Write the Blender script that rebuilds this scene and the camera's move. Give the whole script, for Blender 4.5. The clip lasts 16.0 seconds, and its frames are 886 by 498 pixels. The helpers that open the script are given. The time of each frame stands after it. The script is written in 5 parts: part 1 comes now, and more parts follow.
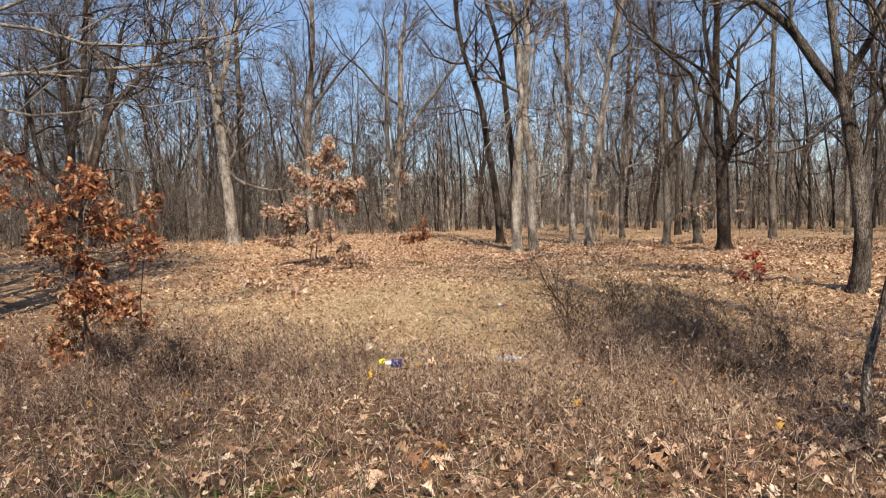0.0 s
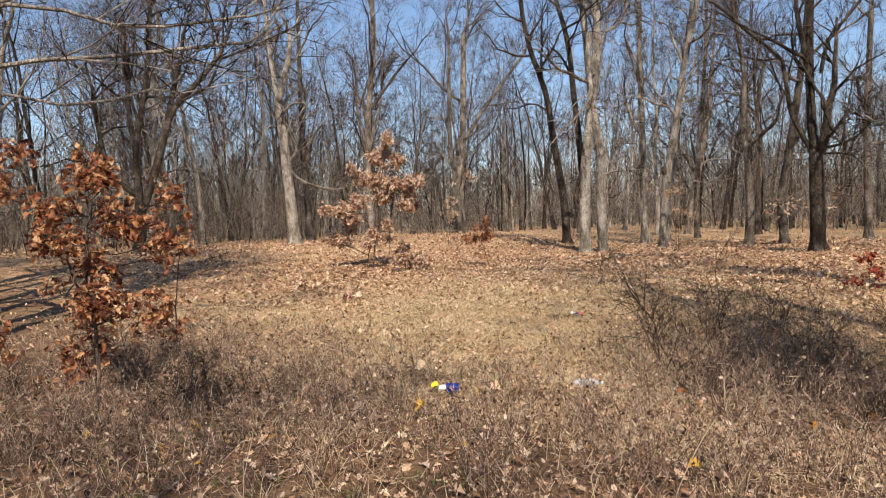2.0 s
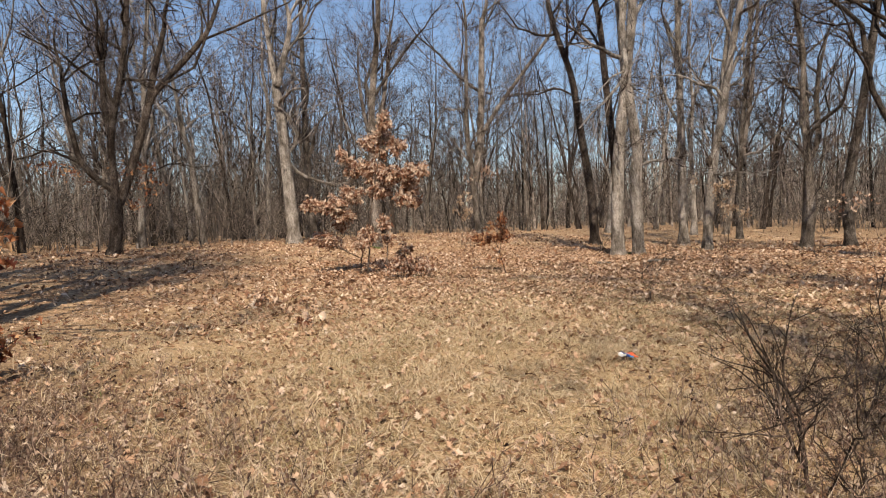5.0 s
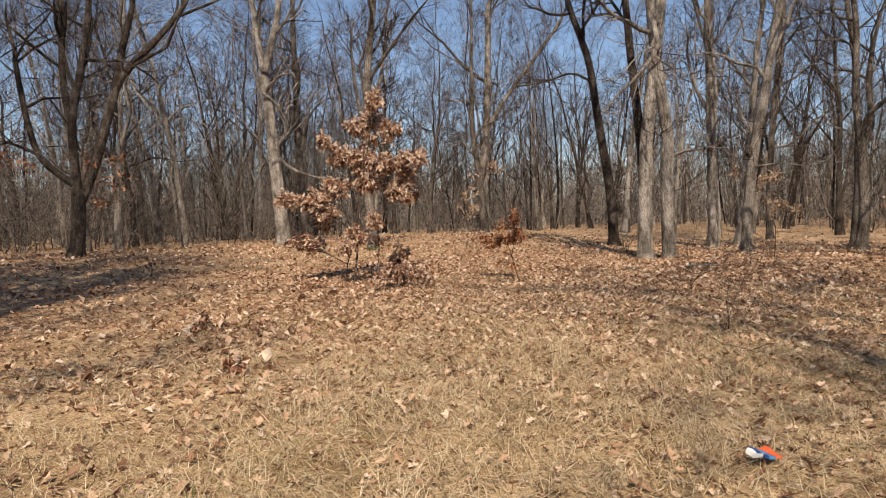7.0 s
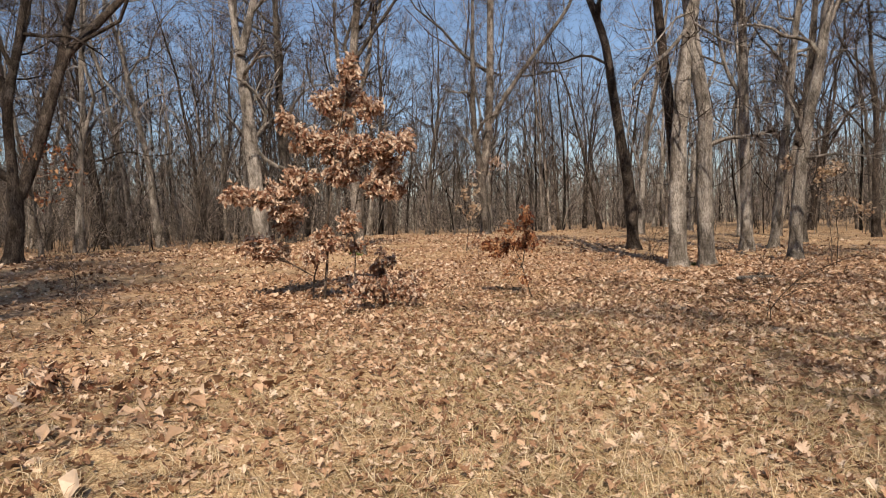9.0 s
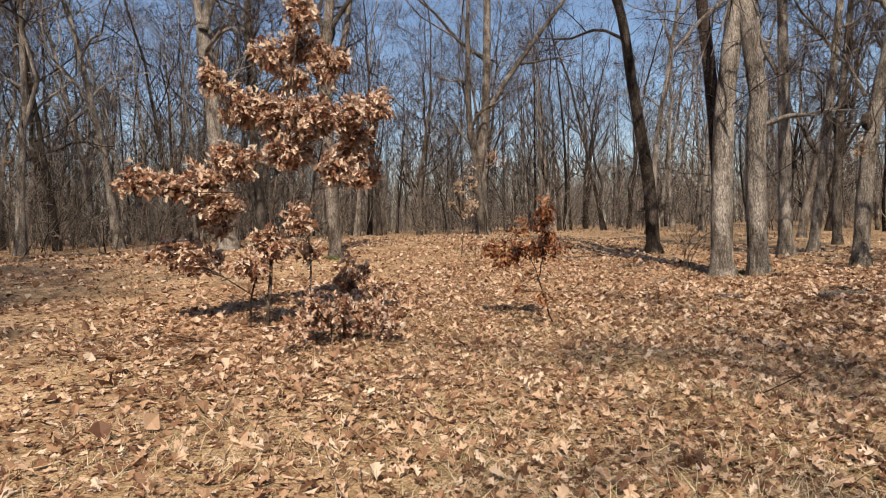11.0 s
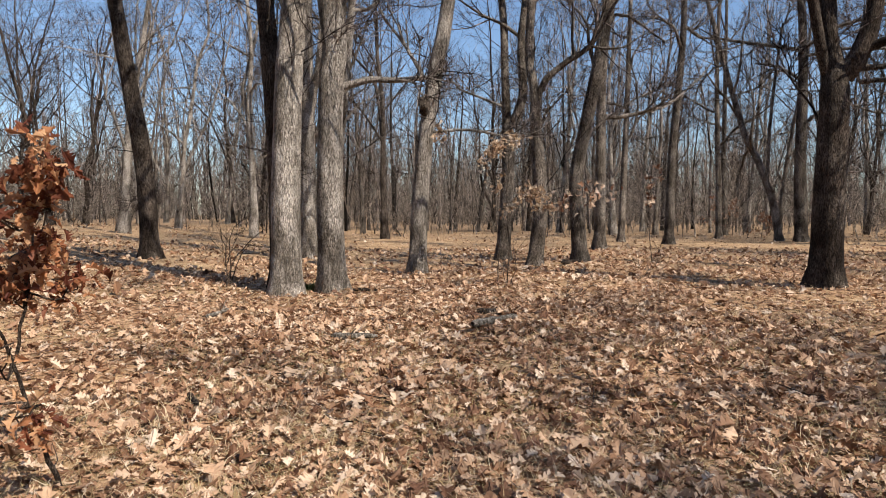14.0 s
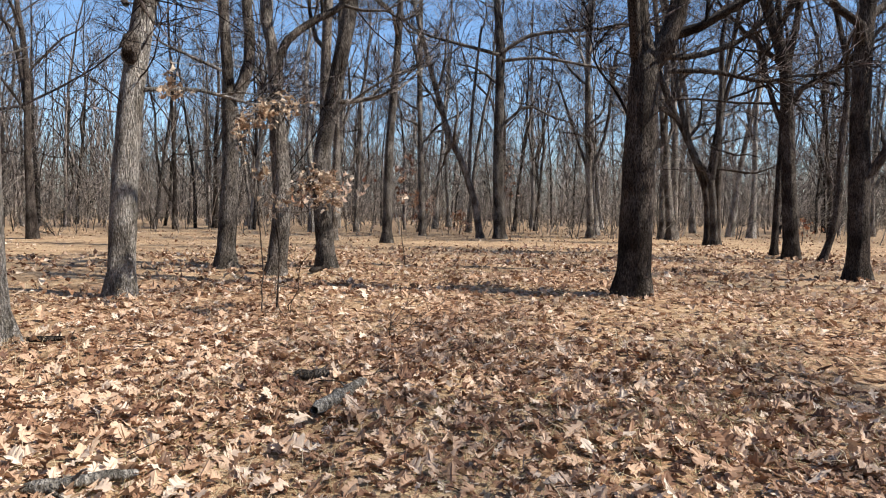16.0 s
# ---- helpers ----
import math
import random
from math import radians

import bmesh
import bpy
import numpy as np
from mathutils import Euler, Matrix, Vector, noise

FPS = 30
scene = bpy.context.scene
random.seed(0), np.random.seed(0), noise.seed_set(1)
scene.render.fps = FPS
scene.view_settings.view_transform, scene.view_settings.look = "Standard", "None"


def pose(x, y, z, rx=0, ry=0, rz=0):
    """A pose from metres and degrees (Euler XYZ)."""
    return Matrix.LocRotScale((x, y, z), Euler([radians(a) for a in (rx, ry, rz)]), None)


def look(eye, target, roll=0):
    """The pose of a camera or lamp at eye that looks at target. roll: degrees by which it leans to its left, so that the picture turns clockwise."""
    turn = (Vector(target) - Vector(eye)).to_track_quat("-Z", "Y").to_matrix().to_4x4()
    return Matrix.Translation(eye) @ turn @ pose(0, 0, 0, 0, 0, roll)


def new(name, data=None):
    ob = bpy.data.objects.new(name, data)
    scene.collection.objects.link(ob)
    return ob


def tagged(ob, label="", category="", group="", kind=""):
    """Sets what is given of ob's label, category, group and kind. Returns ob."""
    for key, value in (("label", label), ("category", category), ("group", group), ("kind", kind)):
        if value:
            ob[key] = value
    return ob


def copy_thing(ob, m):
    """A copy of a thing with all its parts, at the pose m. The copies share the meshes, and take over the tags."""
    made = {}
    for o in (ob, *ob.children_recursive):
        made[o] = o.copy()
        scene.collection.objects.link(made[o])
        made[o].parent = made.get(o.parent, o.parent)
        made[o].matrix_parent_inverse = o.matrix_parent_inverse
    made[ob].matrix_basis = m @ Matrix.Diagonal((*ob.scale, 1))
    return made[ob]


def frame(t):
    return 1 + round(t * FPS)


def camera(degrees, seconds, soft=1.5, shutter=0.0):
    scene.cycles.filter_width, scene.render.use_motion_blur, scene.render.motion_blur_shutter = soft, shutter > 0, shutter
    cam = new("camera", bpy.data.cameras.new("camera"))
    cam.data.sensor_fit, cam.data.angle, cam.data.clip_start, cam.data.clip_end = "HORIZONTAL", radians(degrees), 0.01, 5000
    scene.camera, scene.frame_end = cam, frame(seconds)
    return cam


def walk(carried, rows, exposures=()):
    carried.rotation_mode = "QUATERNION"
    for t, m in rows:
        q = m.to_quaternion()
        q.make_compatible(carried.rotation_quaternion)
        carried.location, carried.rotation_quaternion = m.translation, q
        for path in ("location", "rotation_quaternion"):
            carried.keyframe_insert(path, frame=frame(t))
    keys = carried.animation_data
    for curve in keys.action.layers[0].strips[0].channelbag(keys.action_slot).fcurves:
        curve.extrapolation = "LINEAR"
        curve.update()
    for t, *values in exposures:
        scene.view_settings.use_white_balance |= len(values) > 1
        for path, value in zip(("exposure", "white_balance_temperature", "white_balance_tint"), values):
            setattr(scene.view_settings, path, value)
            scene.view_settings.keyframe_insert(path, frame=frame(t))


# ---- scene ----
cam = camera(66.7, 16.0, soft=1.0)
METRES, EYE, TILT, LEAN, TURN = 24.59, 1.5, 0.0, 0.0, 36.1
ROWS = [
    (0.0, 0.0, 0.0, 0.0, -0.06, -2.16, 1.67),
    (0.5, -0.0007, 0.0094, -0.0003, 1.89, -2.08, 1.72),
    (1.0, -0.0013, 0.0205, -0.0008, 3.35, -2.05, 1.73),
    (1.5, -0.0018, 0.0338, -0.0009, 4.46, -2.05, 1.75),
    (2.0, -0.0008, 0.0517, -0.0014, 5.32, -2.01, 1.77),
    (2.5, 0.0023, 0.0739, -0.0023, 6.02, -1.98, 1.8),
    (3.0, 0.0034, 0.0968, -0.0029, 6.15, -2.0, 1.74),
    (3.5, 0.0059, 0.1205, -0.0032, 6.39, -1.99, 1.73),
    (4.0, 0.0061, 0.1459, -0.0035, 6.69, -2.0, 1.71),
    (6.5, -0.0071, 0.2946, -0.0026, 7.55, -2.05, 1.63),
    (7.0, -0.0104, 0.3276, -0.0036, 7.58, -2.07, 1.64),
    (7.5, -0.0137, 0.3607, -0.0033, 7.61, -2.09, 1.63),
    (8.0, -0.0169, 0.3948, -0.0033, 7.65, -2.09, 1.62),
    (8.5, -0.0195, 0.4304, -0.0029, 7.67, -2.08, 1.63),
    (9.0, -0.0217, 0.4665, -0.0024, 7.71, -2.04, 1.62),
    (11.5, -0.0416, 0.6483, -0.0045, 6.66, -2.0, 1.41),
    (12.0, -0.0448, 0.6873, -0.0054, 2.84, -2.13, 1.24),
    (12.5, -0.0485, 0.726, -0.0062, -3.51, -2.32, 1.04),
    (13.0, -0.0505, 0.7663, -0.0061, -12.93, -2.54, 0.7),
    (13.5, -0.0494, 0.8072, -0.006, -25.05, -2.76, 0.39),
    (14.0, -0.0453, 0.847, -0.0059, -37.44, -2.88, -0.04),
    (14.5, -0.0368, 0.8858, -0.0055, -49.88, -3.02, -0.37),
    (15.0, -0.0241, 0.9215, -0.0052, -60.2, -3.06, -0.66),
    (15.5, -0.007, 0.9539, -0.005, -64.47, -3.06, -0.74),
    (16.0, 0.0134, 0.9825, -0.0051, -64.92, -3.11, -0.69),
]
walk(cam, [(t, pose(0, 0, EYE, TILT, LEAN, TURN) @ pose(METRES * x, METRES * y, METRES * z, 90 + pitch, roll, yaw)) for t, x, y, z, yaw, pitch, roll in ROWS],
     [(0.0, 0.60, 6650, 11), (8.0, 0.26, 6900, 13), (12.0, 0.30, 6850, 12), (14.5, 0.56, 6200, 10), (16.0, 0.74, 5900, 8)])

# ---- light ----
SUN_TO = Vector((0.731, -0.682, 0.0)).normalized()
SUN_UP = radians(46)
sun_data = bpy.data.lights.new("sun", "SUN")
sun_data.energy, sun_data.angle, sun_data.color = 5.2, radians(0.55), (1.0, 0.90, 0.76)
sun = new("sun", sun_data)
sun.matrix_world = look((0, 0, 60), Vector((0, 0, 60)) - (SUN_TO * math.cos(SUN_UP) + Vector((0, 0, math.sin(SUN_UP)))))
world = bpy.data.worlds.new("sky")
scene.world = world
world.use_nodes = True
wn, wl = world.node_tree.nodes, world.node_tree.links
sky = wn.new("ShaderNodeTexSky")
sky.sky_type, sky.sun_disc = "NISHITA", False
sky.sun_elevation, sky.sun_rotation = SUN_UP, math.atan2(SUN_TO.x, SUN_TO.y)
sky.air_density, sky.dust_density, sky.ozone_density = 1.0, 0.5, 3.2
wl.new(sky.outputs[0], wn["Background"].inputs[0])
wn["Background"].inputs[1].default_value = 0.110


# ---- materials ----
def material(name, rough=0.85, spec=0.25):
    m = bpy.data.materials.new(name)
    m.use_nodes = True
    b = m.node_tree.nodes["Principled BSDF"]
    b.inputs["Roughness"].default_value = rough
    b.inputs["Specular IOR Level"].default_value = spec
    return m, m.node_tree.nodes, m.node_tree.links, b


def ramp(n, stops):
    r = n.new("ShaderNodeValToRGB")
    e = r.color_ramp.elements
    while len(e) < len(stops):
        e.new(0.5)
    for el, (p, c) in zip(e, stops):
        el.position, el.color = p, (*c, 1)
    return r


def noise_node(n, l, vec, scale, detail=4.0, rough=0.6):
    t = n.new("ShaderNodeTexNoise")
    t.inputs["Scale"].default_value, t.inputs["Detail"].default_value, t.inputs["Roughness"].default_value = scale, detail, rough
    if vec is not None:
        l.new(vec, t.inputs["Vector"])
    return t


def mixed(n, l, fac, a, b, mode="MIX"):
    x = n.new("ShaderNodeMix")
    x.data_type, x.blend_type = "RGBA", mode
    for sock, v in ((x.inputs[0], fac), (x.inputs[6], a), (x.inputs[7], b)):
        if isinstance(v, (int, float)):
            sock.default_value = v
        elif isinstance(v, tuple):
            sock.default_value = (*v, 1)
        else:
            l.new(v, sock)
    return x.outputs[2]


def arith(n, l, op, a, b=None, c=None):
    x = n.new("ShaderNodeMath")
    x.operation = op
    for sock, v in zip(x.inputs, (a, b, c)):
        if v is None:
            continue
        if isinstance(v, (int, float)):
            sock.default_value = v
        else:
            l.new(v, sock)
    return x.outputs[0]


def bumped(n, l, bsdf, height, strength, distance):
    b = n.new("ShaderNodeBump")
    b.inputs["Strength"].default_value, b.inputs["Distance"].default_value = strength, distance
    l.new(height, b.inputs["Height"])
    l.new(b.outputs[0], bsdf.inputs["Normal"])


def bark_material(name, dark, light, lichen, amount, grain=62.0, uneven=0.3):
    m, n, l, b = material(name, 0.92, 0.12)
    tc = n.new("ShaderNodeTexCoord")
    mp = n.new("ShaderNodeMapping")
    mp.inputs["Scale"].default_value = (1.0, 1.0, 0.3)
    l.new(tc.outputs["Object"], mp.inputs["Vector"])
    warp = noise_node(n, l, tc.outputs["Object"], 14.0, 4.0, 0.6)
    vec = mixed(n, l, 0.045, mp.outputs[0], warp.outputs["Color"], "ADD")
    plate = n.new("ShaderNodeTexVoronoi")
    plate.feature = "SMOOTH_F1"
    plate.inputs["Scale"].default_value = 1.15 * grain
    plate.inputs["Smoothness"].default_value = 0.35
    l.new(vec, plate.inputs["Vector"])
    deep = ramp(n, [(0.22, (1, 1, 1)), (0.74, (0, 0, 0))])
    l.new(plate.outputs["Distance"], deep.inputs[0])
    mp2 = n.new("ShaderNodeMapping")
    mp2.inputs["Scale"].default_value = (1.0, 1.0, 0.35)
    l.new(tc.outputs["Object"], mp2.inputs["Vector"])
    fine = noise_node(n, l, mp2.outputs[0], 70.0, 5.0, 0.7)
    broad = noise_node(n, l, tc.outputs["Object"], 1.6, 5.0, 0.68)
    mp3 = n.new("ShaderNodeMapping")
    mp3.inputs["Scale"].default_value = (1.0, 1.0, 0.2)
    l.new(tc.outputs["Object"], mp3.inputs["Vector"])
    ridge = noise_node(n, l, mp3.outputs[0], 36.0, 5.0, 0.68)
    furrow = ramp(n, [(0.38, (0, 0, 0)), (0.52, (1, 1, 1))])
    l.new(ridge.outputs[0], furrow.inputs[0])
    body = arith(n, l, "MULTIPLY", deep.outputs[0], arith(n, l, "MULTIPLY_ADD", furrow.outputs[0], 0.65, 0.35))
    col = mixed(n, l, body, dark, light)
    col = mixed(n, l, arith(n, l, "MULTIPLY", fine.outputs[0], 0.6), col, tuple(c * 0.5 for c in light))
    patch = ramp(n, [(0.5 - 0.2 * amount, (0, 0, 0)), (0.75 - 0.2 * amount, (1, 1, 1))])
    l.new(broad.outputs[0], patch.inputs[0])
    speck = arith(n, l, "MULTIPLY", patch.outputs[0], arith(n, l, "MULTIPLY_ADD", body, 0.7, 0.08))
    col = mixed(n, l, speck, col, lichen)
    # broad dark patches: bark mottling plus branch shadows, both painted into the colour
    mp4 = n.new("ShaderNodeMapping")
    mp4.inputs["Scale"].default_value = (1.0, 1.0, 0.45)
    mp4.inputs["Location"].default_value = (3.0, 7.0, 1.0)
    l.new(tc.outputs["Object"], mp4.inputs["Vector"])
    mottle_n = noise_node(n, l, mp4.outputs[0], 3.2, 5.0, 0.65)
    mottle_shade = ramp(n, [(0.4, (0.42, 0.40, 0.37)), (0.58, (1.08, 1.06, 1.04))])
    l.new(mottle_n.outputs[0], mottle_shade.inputs[0])
    col = mixed(n, l, 1.0, col, mottle_shade.outputs[0], "MULTIPLY")
    info = n.new("ShaderNodeObjectInfo")
    isle = n.new("ShaderNodeNewGeometry")
    own = arith(n, l, "FRACT", arith(n, l, "ADD", info.outputs["Random"], isle.outputs["Random Per Island"]))
    # random tone per piece; its darker pieces stand for branches in shade
    tone = arith(n, l, "MULTIPLY_ADD", own, uneven, 1.0 - 0.5 * uneven)
    hue = n.new("ShaderNodeHueSaturation")
    l.new(tone, hue.inputs["Value"])
    l.new(col, hue.inputs["Color"])
    l.new(hue.outputs[0], b.inputs["Base Color"])
    h = arith(n, l, "MULTIPLY_ADD", fine.outputs[0], 0.3, arith(n, l, "ADD", arith(n, l, "MULTIPLY", deep.outputs[0], 0.5), arith(n, l, "MULTIPLY", furrow.outputs[0], 0.8)))
    bumped(n, l, b, h, 1.0, 0.03)
    return m


BARK = bark_material("oak_bark", (0.02, 0.016, 0.013), (0.325, 0.272, 0.232), (0.56, 0.51, 0.45), 0.6, 62.0, 0.9)
BARK_PALE = bark_material("pale_oak_bark", (0.13, 0.112, 0.095), (0.60, 0.535, 0.47), (0.72, 0.67, 0.61), 0.8)
# darker bark, also worn by trunks in shade: the shade is in its colour
BARK_DARK_SHADED = bark_material("dark_shaded_oak_bark", (0.014, 0.010, 0.008), (0.15, 0.115, 0.094), (0.33, 0.29, 0.25), 0.42)
TWIG = bark_material("twig_bark", (0.035, 0.026, 0.023), (0.22, 0.17, 0.155), (0.40, 0.345, 0.315), 0.4, 30.0, 1.8)
FAR_BARK = bark_material("far_bark", (0.05, 0.04, 0.033), (0.33, 0.275, 0.238), (0.56, 0.50, 0.45), 0.5, 22.0, 1.9)
DEAD = bark_material("weathered_wood", (0.26, 0.23, 0.20), (0.52, 0.48, 0.43), (0.60, 0.57, 0.52), 0.6, 40.0)
STEM = bark_material("shrub_stem", (0.075, 0.055, 0.044), (0.25, 0.187, 0.148), (0.38, 0.325, 0.275), 0.4, 60.0, 0.9)
BRUSH = bark_material("brush_bark", (0.15, 0.12, 0.098), (0.46, 0.39, 0.33), (0.58, 0.52, 0.46), 0.4, 30.0, 1.8)


def leaf_material(name, stops, thin=0.25, rough=0.6):
    m, n, l, b = material(name, rough, 0.3)
    geo = n.new("ShaderNodeNewGeometry")
    info = n.new("ShaderNodeObjectInfo")
    pick = arith(n, l, "FRACT", arith(n, l, "ADD", geo.outputs["Random Per Island"], info.outputs["Random"]))
    r = ramp(n, stops)
    l.new(pick, r.inputs[0])
    tc = n.new("ShaderNodeTexCoord")
    blot = noise_node(n, l, tc.outputs["Object"], 35.0, 4.0, 0.7)
    col = mixed(n, l, arith(n, l, "MULTIPLY", blot.outputs[0], 0.38), r.outputs[0], tuple(0.5 * c for c in stops[0][1]))
    l.new(col, b.inputs["Base Color"])
    bumped(n, l, b, blot.outputs[0], 0.6, 0.006)
    if thin:
        tr = n.new("ShaderNodeBsdfTranslucent")
        l.new(col, tr.inputs[0])
        mx = n.new("ShaderNodeMixShader")
        mx.inputs[0].default_value = thin
        l.new(b.outputs[0], mx.inputs[1])
        l.new(tr.outputs[0], mx.inputs[2])
        l.new(mx.outputs[0], n["Material Output"].inputs[0])
    return m


LITTER = leaf_material("fallen_leaves", [(0.0, (0.13, 0.06, 0.034)), (0.27, (0.31, 0.17, 0.095)), (0.53, (0.56, 0.36, 0.225)), (0.8, (0.70, 0.50, 0.345)), (1.0, (0.82, 0.67, 0.52))], 0.16)
RUSSET = leaf_material("russet_leaves", [(0.0, (0.10, 0.026, 0.014)), (0.36, (0.28, 0.095, 0.045)), (0.68, (0.52, 0.235, 0.105)), (1.0, (0.78, 0.49, 0.27))], 0.36)
# tones run from shaded to sunlit leaves, so light is partly in the colour
TAN = leaf_material("tan_leaves", [(0.0, (0.16, 0.06, 0.035)), (0.35, (0.42, 0.225, 0.13)), (0.6, (0.75, 0.53, 0.385)), (1.0, (0.91, 0.77, 0.61))], 0.26)
PALE_LEAF = leaf_material("pale_leaves", [(0.0, (0.27, 0.16, 0.09)), (0.5, (0.57, 0.41, 0.27)), (1.0, (0.79, 0.64, 0.47))], 0.25)
RED = leaf_material("red_leaves", [(0.0, (0.20, 0.03, 0.02)), (0.5, (0.32, 0.06, 0.03)), (1.0, (0.38, 0.12, 0.06))], 0.3)
STRAW = leaf_material("dry_grass", [(0.0, (0.27, 0.185, 0.095)), (0.4, (0.55, 0.42, 0.25)), (1.0, (0.82, 0.69, 0.49))], 0.25, 0.7)
WEED = leaf_material("dead_weeds", [(0.0, (0.03, 0.016, 0.012)), (0.4, (0.14, 0.08, 0.056)), (0.75, (0.37, 0.25, 0.18)), (1.0, (0.70, 0.56, 0.42))], 0.1, 0.8)
GREEN = leaf_material("green_grass", [(0.0, (0.06, 0.10, 0.02)), (0.5, (0.12, 0.18, 0.04)), (1.0, (0.24, 0.27, 0.09))], 0.3, 0.6)
OCHRE = leaf_material("ochre_leaves", [(0.0, (0.42, 0.16, 0.03)), (0.5, (0.58, 0.28, 0.05)), (1.0, (0.70, 0.47, 0.10))], 0.3)


OLIVE = leaf_material("olive_grass", [(0.0, (0.20, 0.155, 0.065)), (0.5, (0.42, 0.335, 0.165)), (1.0, (0.68, 0.56, 0.35))], 0.25, 0.7)


def ground_material():
    m, n, l, b = material("leaf_strewn_soil", 0.9, 0.15)
    tc = n.new("ShaderNodeTexCoord")
    pos = tc.outputs["Object"]
    warp = noise_node(n, l, pos, 9.0, 3.0)
    vec = mixed(n, l, 0.12, pos, warp.outputs["Color"], "ADD")
    cells = []
    for scale in (13.0, 24.0):
        v = n.new("ShaderNodeTexVoronoi")
        v.inputs["Scale"].default_value = scale
        l.new(vec, v.inputs["Vector"])
        cells.append(v)
    sep = n.new("ShaderNodeSeparateColor")
    l.new(cells[0].outputs["Color"], sep.inputs[0])
    sep2 = n.new("ShaderNodeSeparateColor")
    l.new(cells[1].outputs["Color"], sep2.inputs[0])
    pick = arith(n, l, "MULTIPLY_ADD", sep2.outputs[1], 0.45, arith(n, l, "MULTIPLY", sep.outputs[0], 0.55))
    leafy = ramp(n, [(0.12, (0.07, 0.035, 0.02)), (0.3, (0.19, 0.10, 0.056)), (0.5, (0.36, 0.215, 0.125)), (0.72, (0.52, 0.34, 0.215)), (1.0, (0.68, 0.50, 0.35))])
    l.new(pick, leafy.inputs[0])
    straw_n = noise_node(n, l, pos, 60.0, 6.0, 0.75)
    straw = ramp(n, [(0.35, (0.13, 0.085, 0.045)), (0.48, (0.48, 0.355, 0.205)), (0.66, (0.78, 0.63, 0.425))])
    l.new(straw_n.outputs[0], straw.inputs[0])
    zone = noise_node(n, l, pos, 0.35, 5.0, 0.6)
    zr = ramp(n, [(0.36, (0, 0, 0)), (0.56, (1, 1, 1))])
    l.new(zone.outputs[0], zr.inputs[0])
    far = n.new("ShaderNodeVectorMath")
    far.operation = "DISTANCE"
    l.new(pos, far.inputs[0])
    far.inputs[1].default_value = (-8.5, 10.5, 0)
    glade = n.new("ShaderNodeMapRange")
    glade.inputs[1].default_value, glade.inputs[2].default_value = 10.0, 4.5
    l.new(arith(n, l, "MULTIPLY_ADD", zone.outputs[0], 5.0, arith(n, l, "SUBTRACT", far.outputs["Value"], 2.5)), glade.inputs[0])
    grassy = arith(n, l, "MAXIMUM", glade.outputs[0], arith(n, l, "MULTIPLY", zr.outputs[0], 0.8))
    sep3 = n.new("ShaderNodeSeparateXYZ")
    l.new(pos, sep3.inputs[0])
    meadow = n.new("ShaderNodeMapRange")
    meadow.inputs[1].default_value, meadow.inputs[2].default_value = 29.0, 35.0
    l.new(arith(n, l, "MULTIPLY_ADD", zone.outputs[0], 8.0, arith(n, l, "SUBTRACT", sep3.outputs[1], 4.0)), meadow.inputs[0])
    grassy = arith(n, l, "MAXIMUM", grassy, arith(n, l, "MULTIPLY", meadow.outputs[0], 0.65))
    col = mixed(n, l, arith(n, l, "MULTIPLY", grassy, 0.8), leafy.outputs[0], straw.outputs[0])
    # soil under the weeds, darkened to stand for shade between the stems
    shaded_soil = n.new("ShaderNodeMapRange")
    shaded_soil.inputs[1].default_value, shaded_soil.inputs[2].default_value = 7.6, 5.0
    l.new(arith(n, l, "MULTIPLY_ADD", zone.outputs[0], 2.5, arith(n, l, "SUBTRACT", sep3.outputs[1], 1.2)), shaded_soil.inputs[0])
    rot = noise_node(n, l, pos, 28.0, 5.0, 0.7)
    soil = ramp(n, [(0.35, (0.045, 0.028, 0.019)), (0.55, (0.15, 0.092, 0.06)), (0.72, (0.32, 0.22, 0.155))])
    l.new(rot.outputs[0], soil.inputs[0])
    col = mixed(n, l, arith(n, l, "MULTIPLY", shaded_soil.outputs[0], 0.85), col, soil.outputs[0])
    patch = noise_node(n, l, pos, 1.1, 5.0, 0.65)
    pr = ramp(n, [(0.36, (0.54, 0.48, 0.43)), (0.6, (1, 1, 1))])
    l.new(patch.outputs[0], pr.inputs[0])
    col = mixed(n, l, 0.8, col, pr.outputs[0], "MULTIPLY")
    # cell edges painted darker, as the shade in gaps between leaves
    edge = n.new("ShaderNodeTexVoronoi")
    edge.feature = "DISTANCE_TO_EDGE"
    edge.inputs["Scale"].default_value = 13.0
    l.new(vec, edge.inputs["Vector"])
    gap_shade = ramp(n, [(0.0, (0.5, 0.42, 0.37)), (0.09, (1, 1, 1))])
    l.new(edge.outputs["Distance"], gap_shade.inputs[0])
    col = mixed(n, l, 0.85, col, gap_shade.outputs[0], "MULTIPLY")
    crumb = noise_node(n, l, pos, 140.0, 5.0, 0.75)
    cr = ramp(n, [(0.34, (0.34, 0.30, 0.26)), (0.52, (1.12, 1.1, 1.06))])
    l.new(crumb.outputs[0], cr.inputs[0])
    col = mixed(n, l, 0.85, col, cr.outputs[0], "MULTIPLY")
    l.new(col, b.inputs["Base Color"])
    h = arith(n, l, "ADD", arith(n, l, "MULTIPLY", cells[0].outputs["Distance"], 1.0), arith(n, l, "MULTIPLY", straw_n.outputs[0], 0.4))
    bumped(n, l, b, h, 0.5, 0.02)
    return m


SOIL = ground_material()


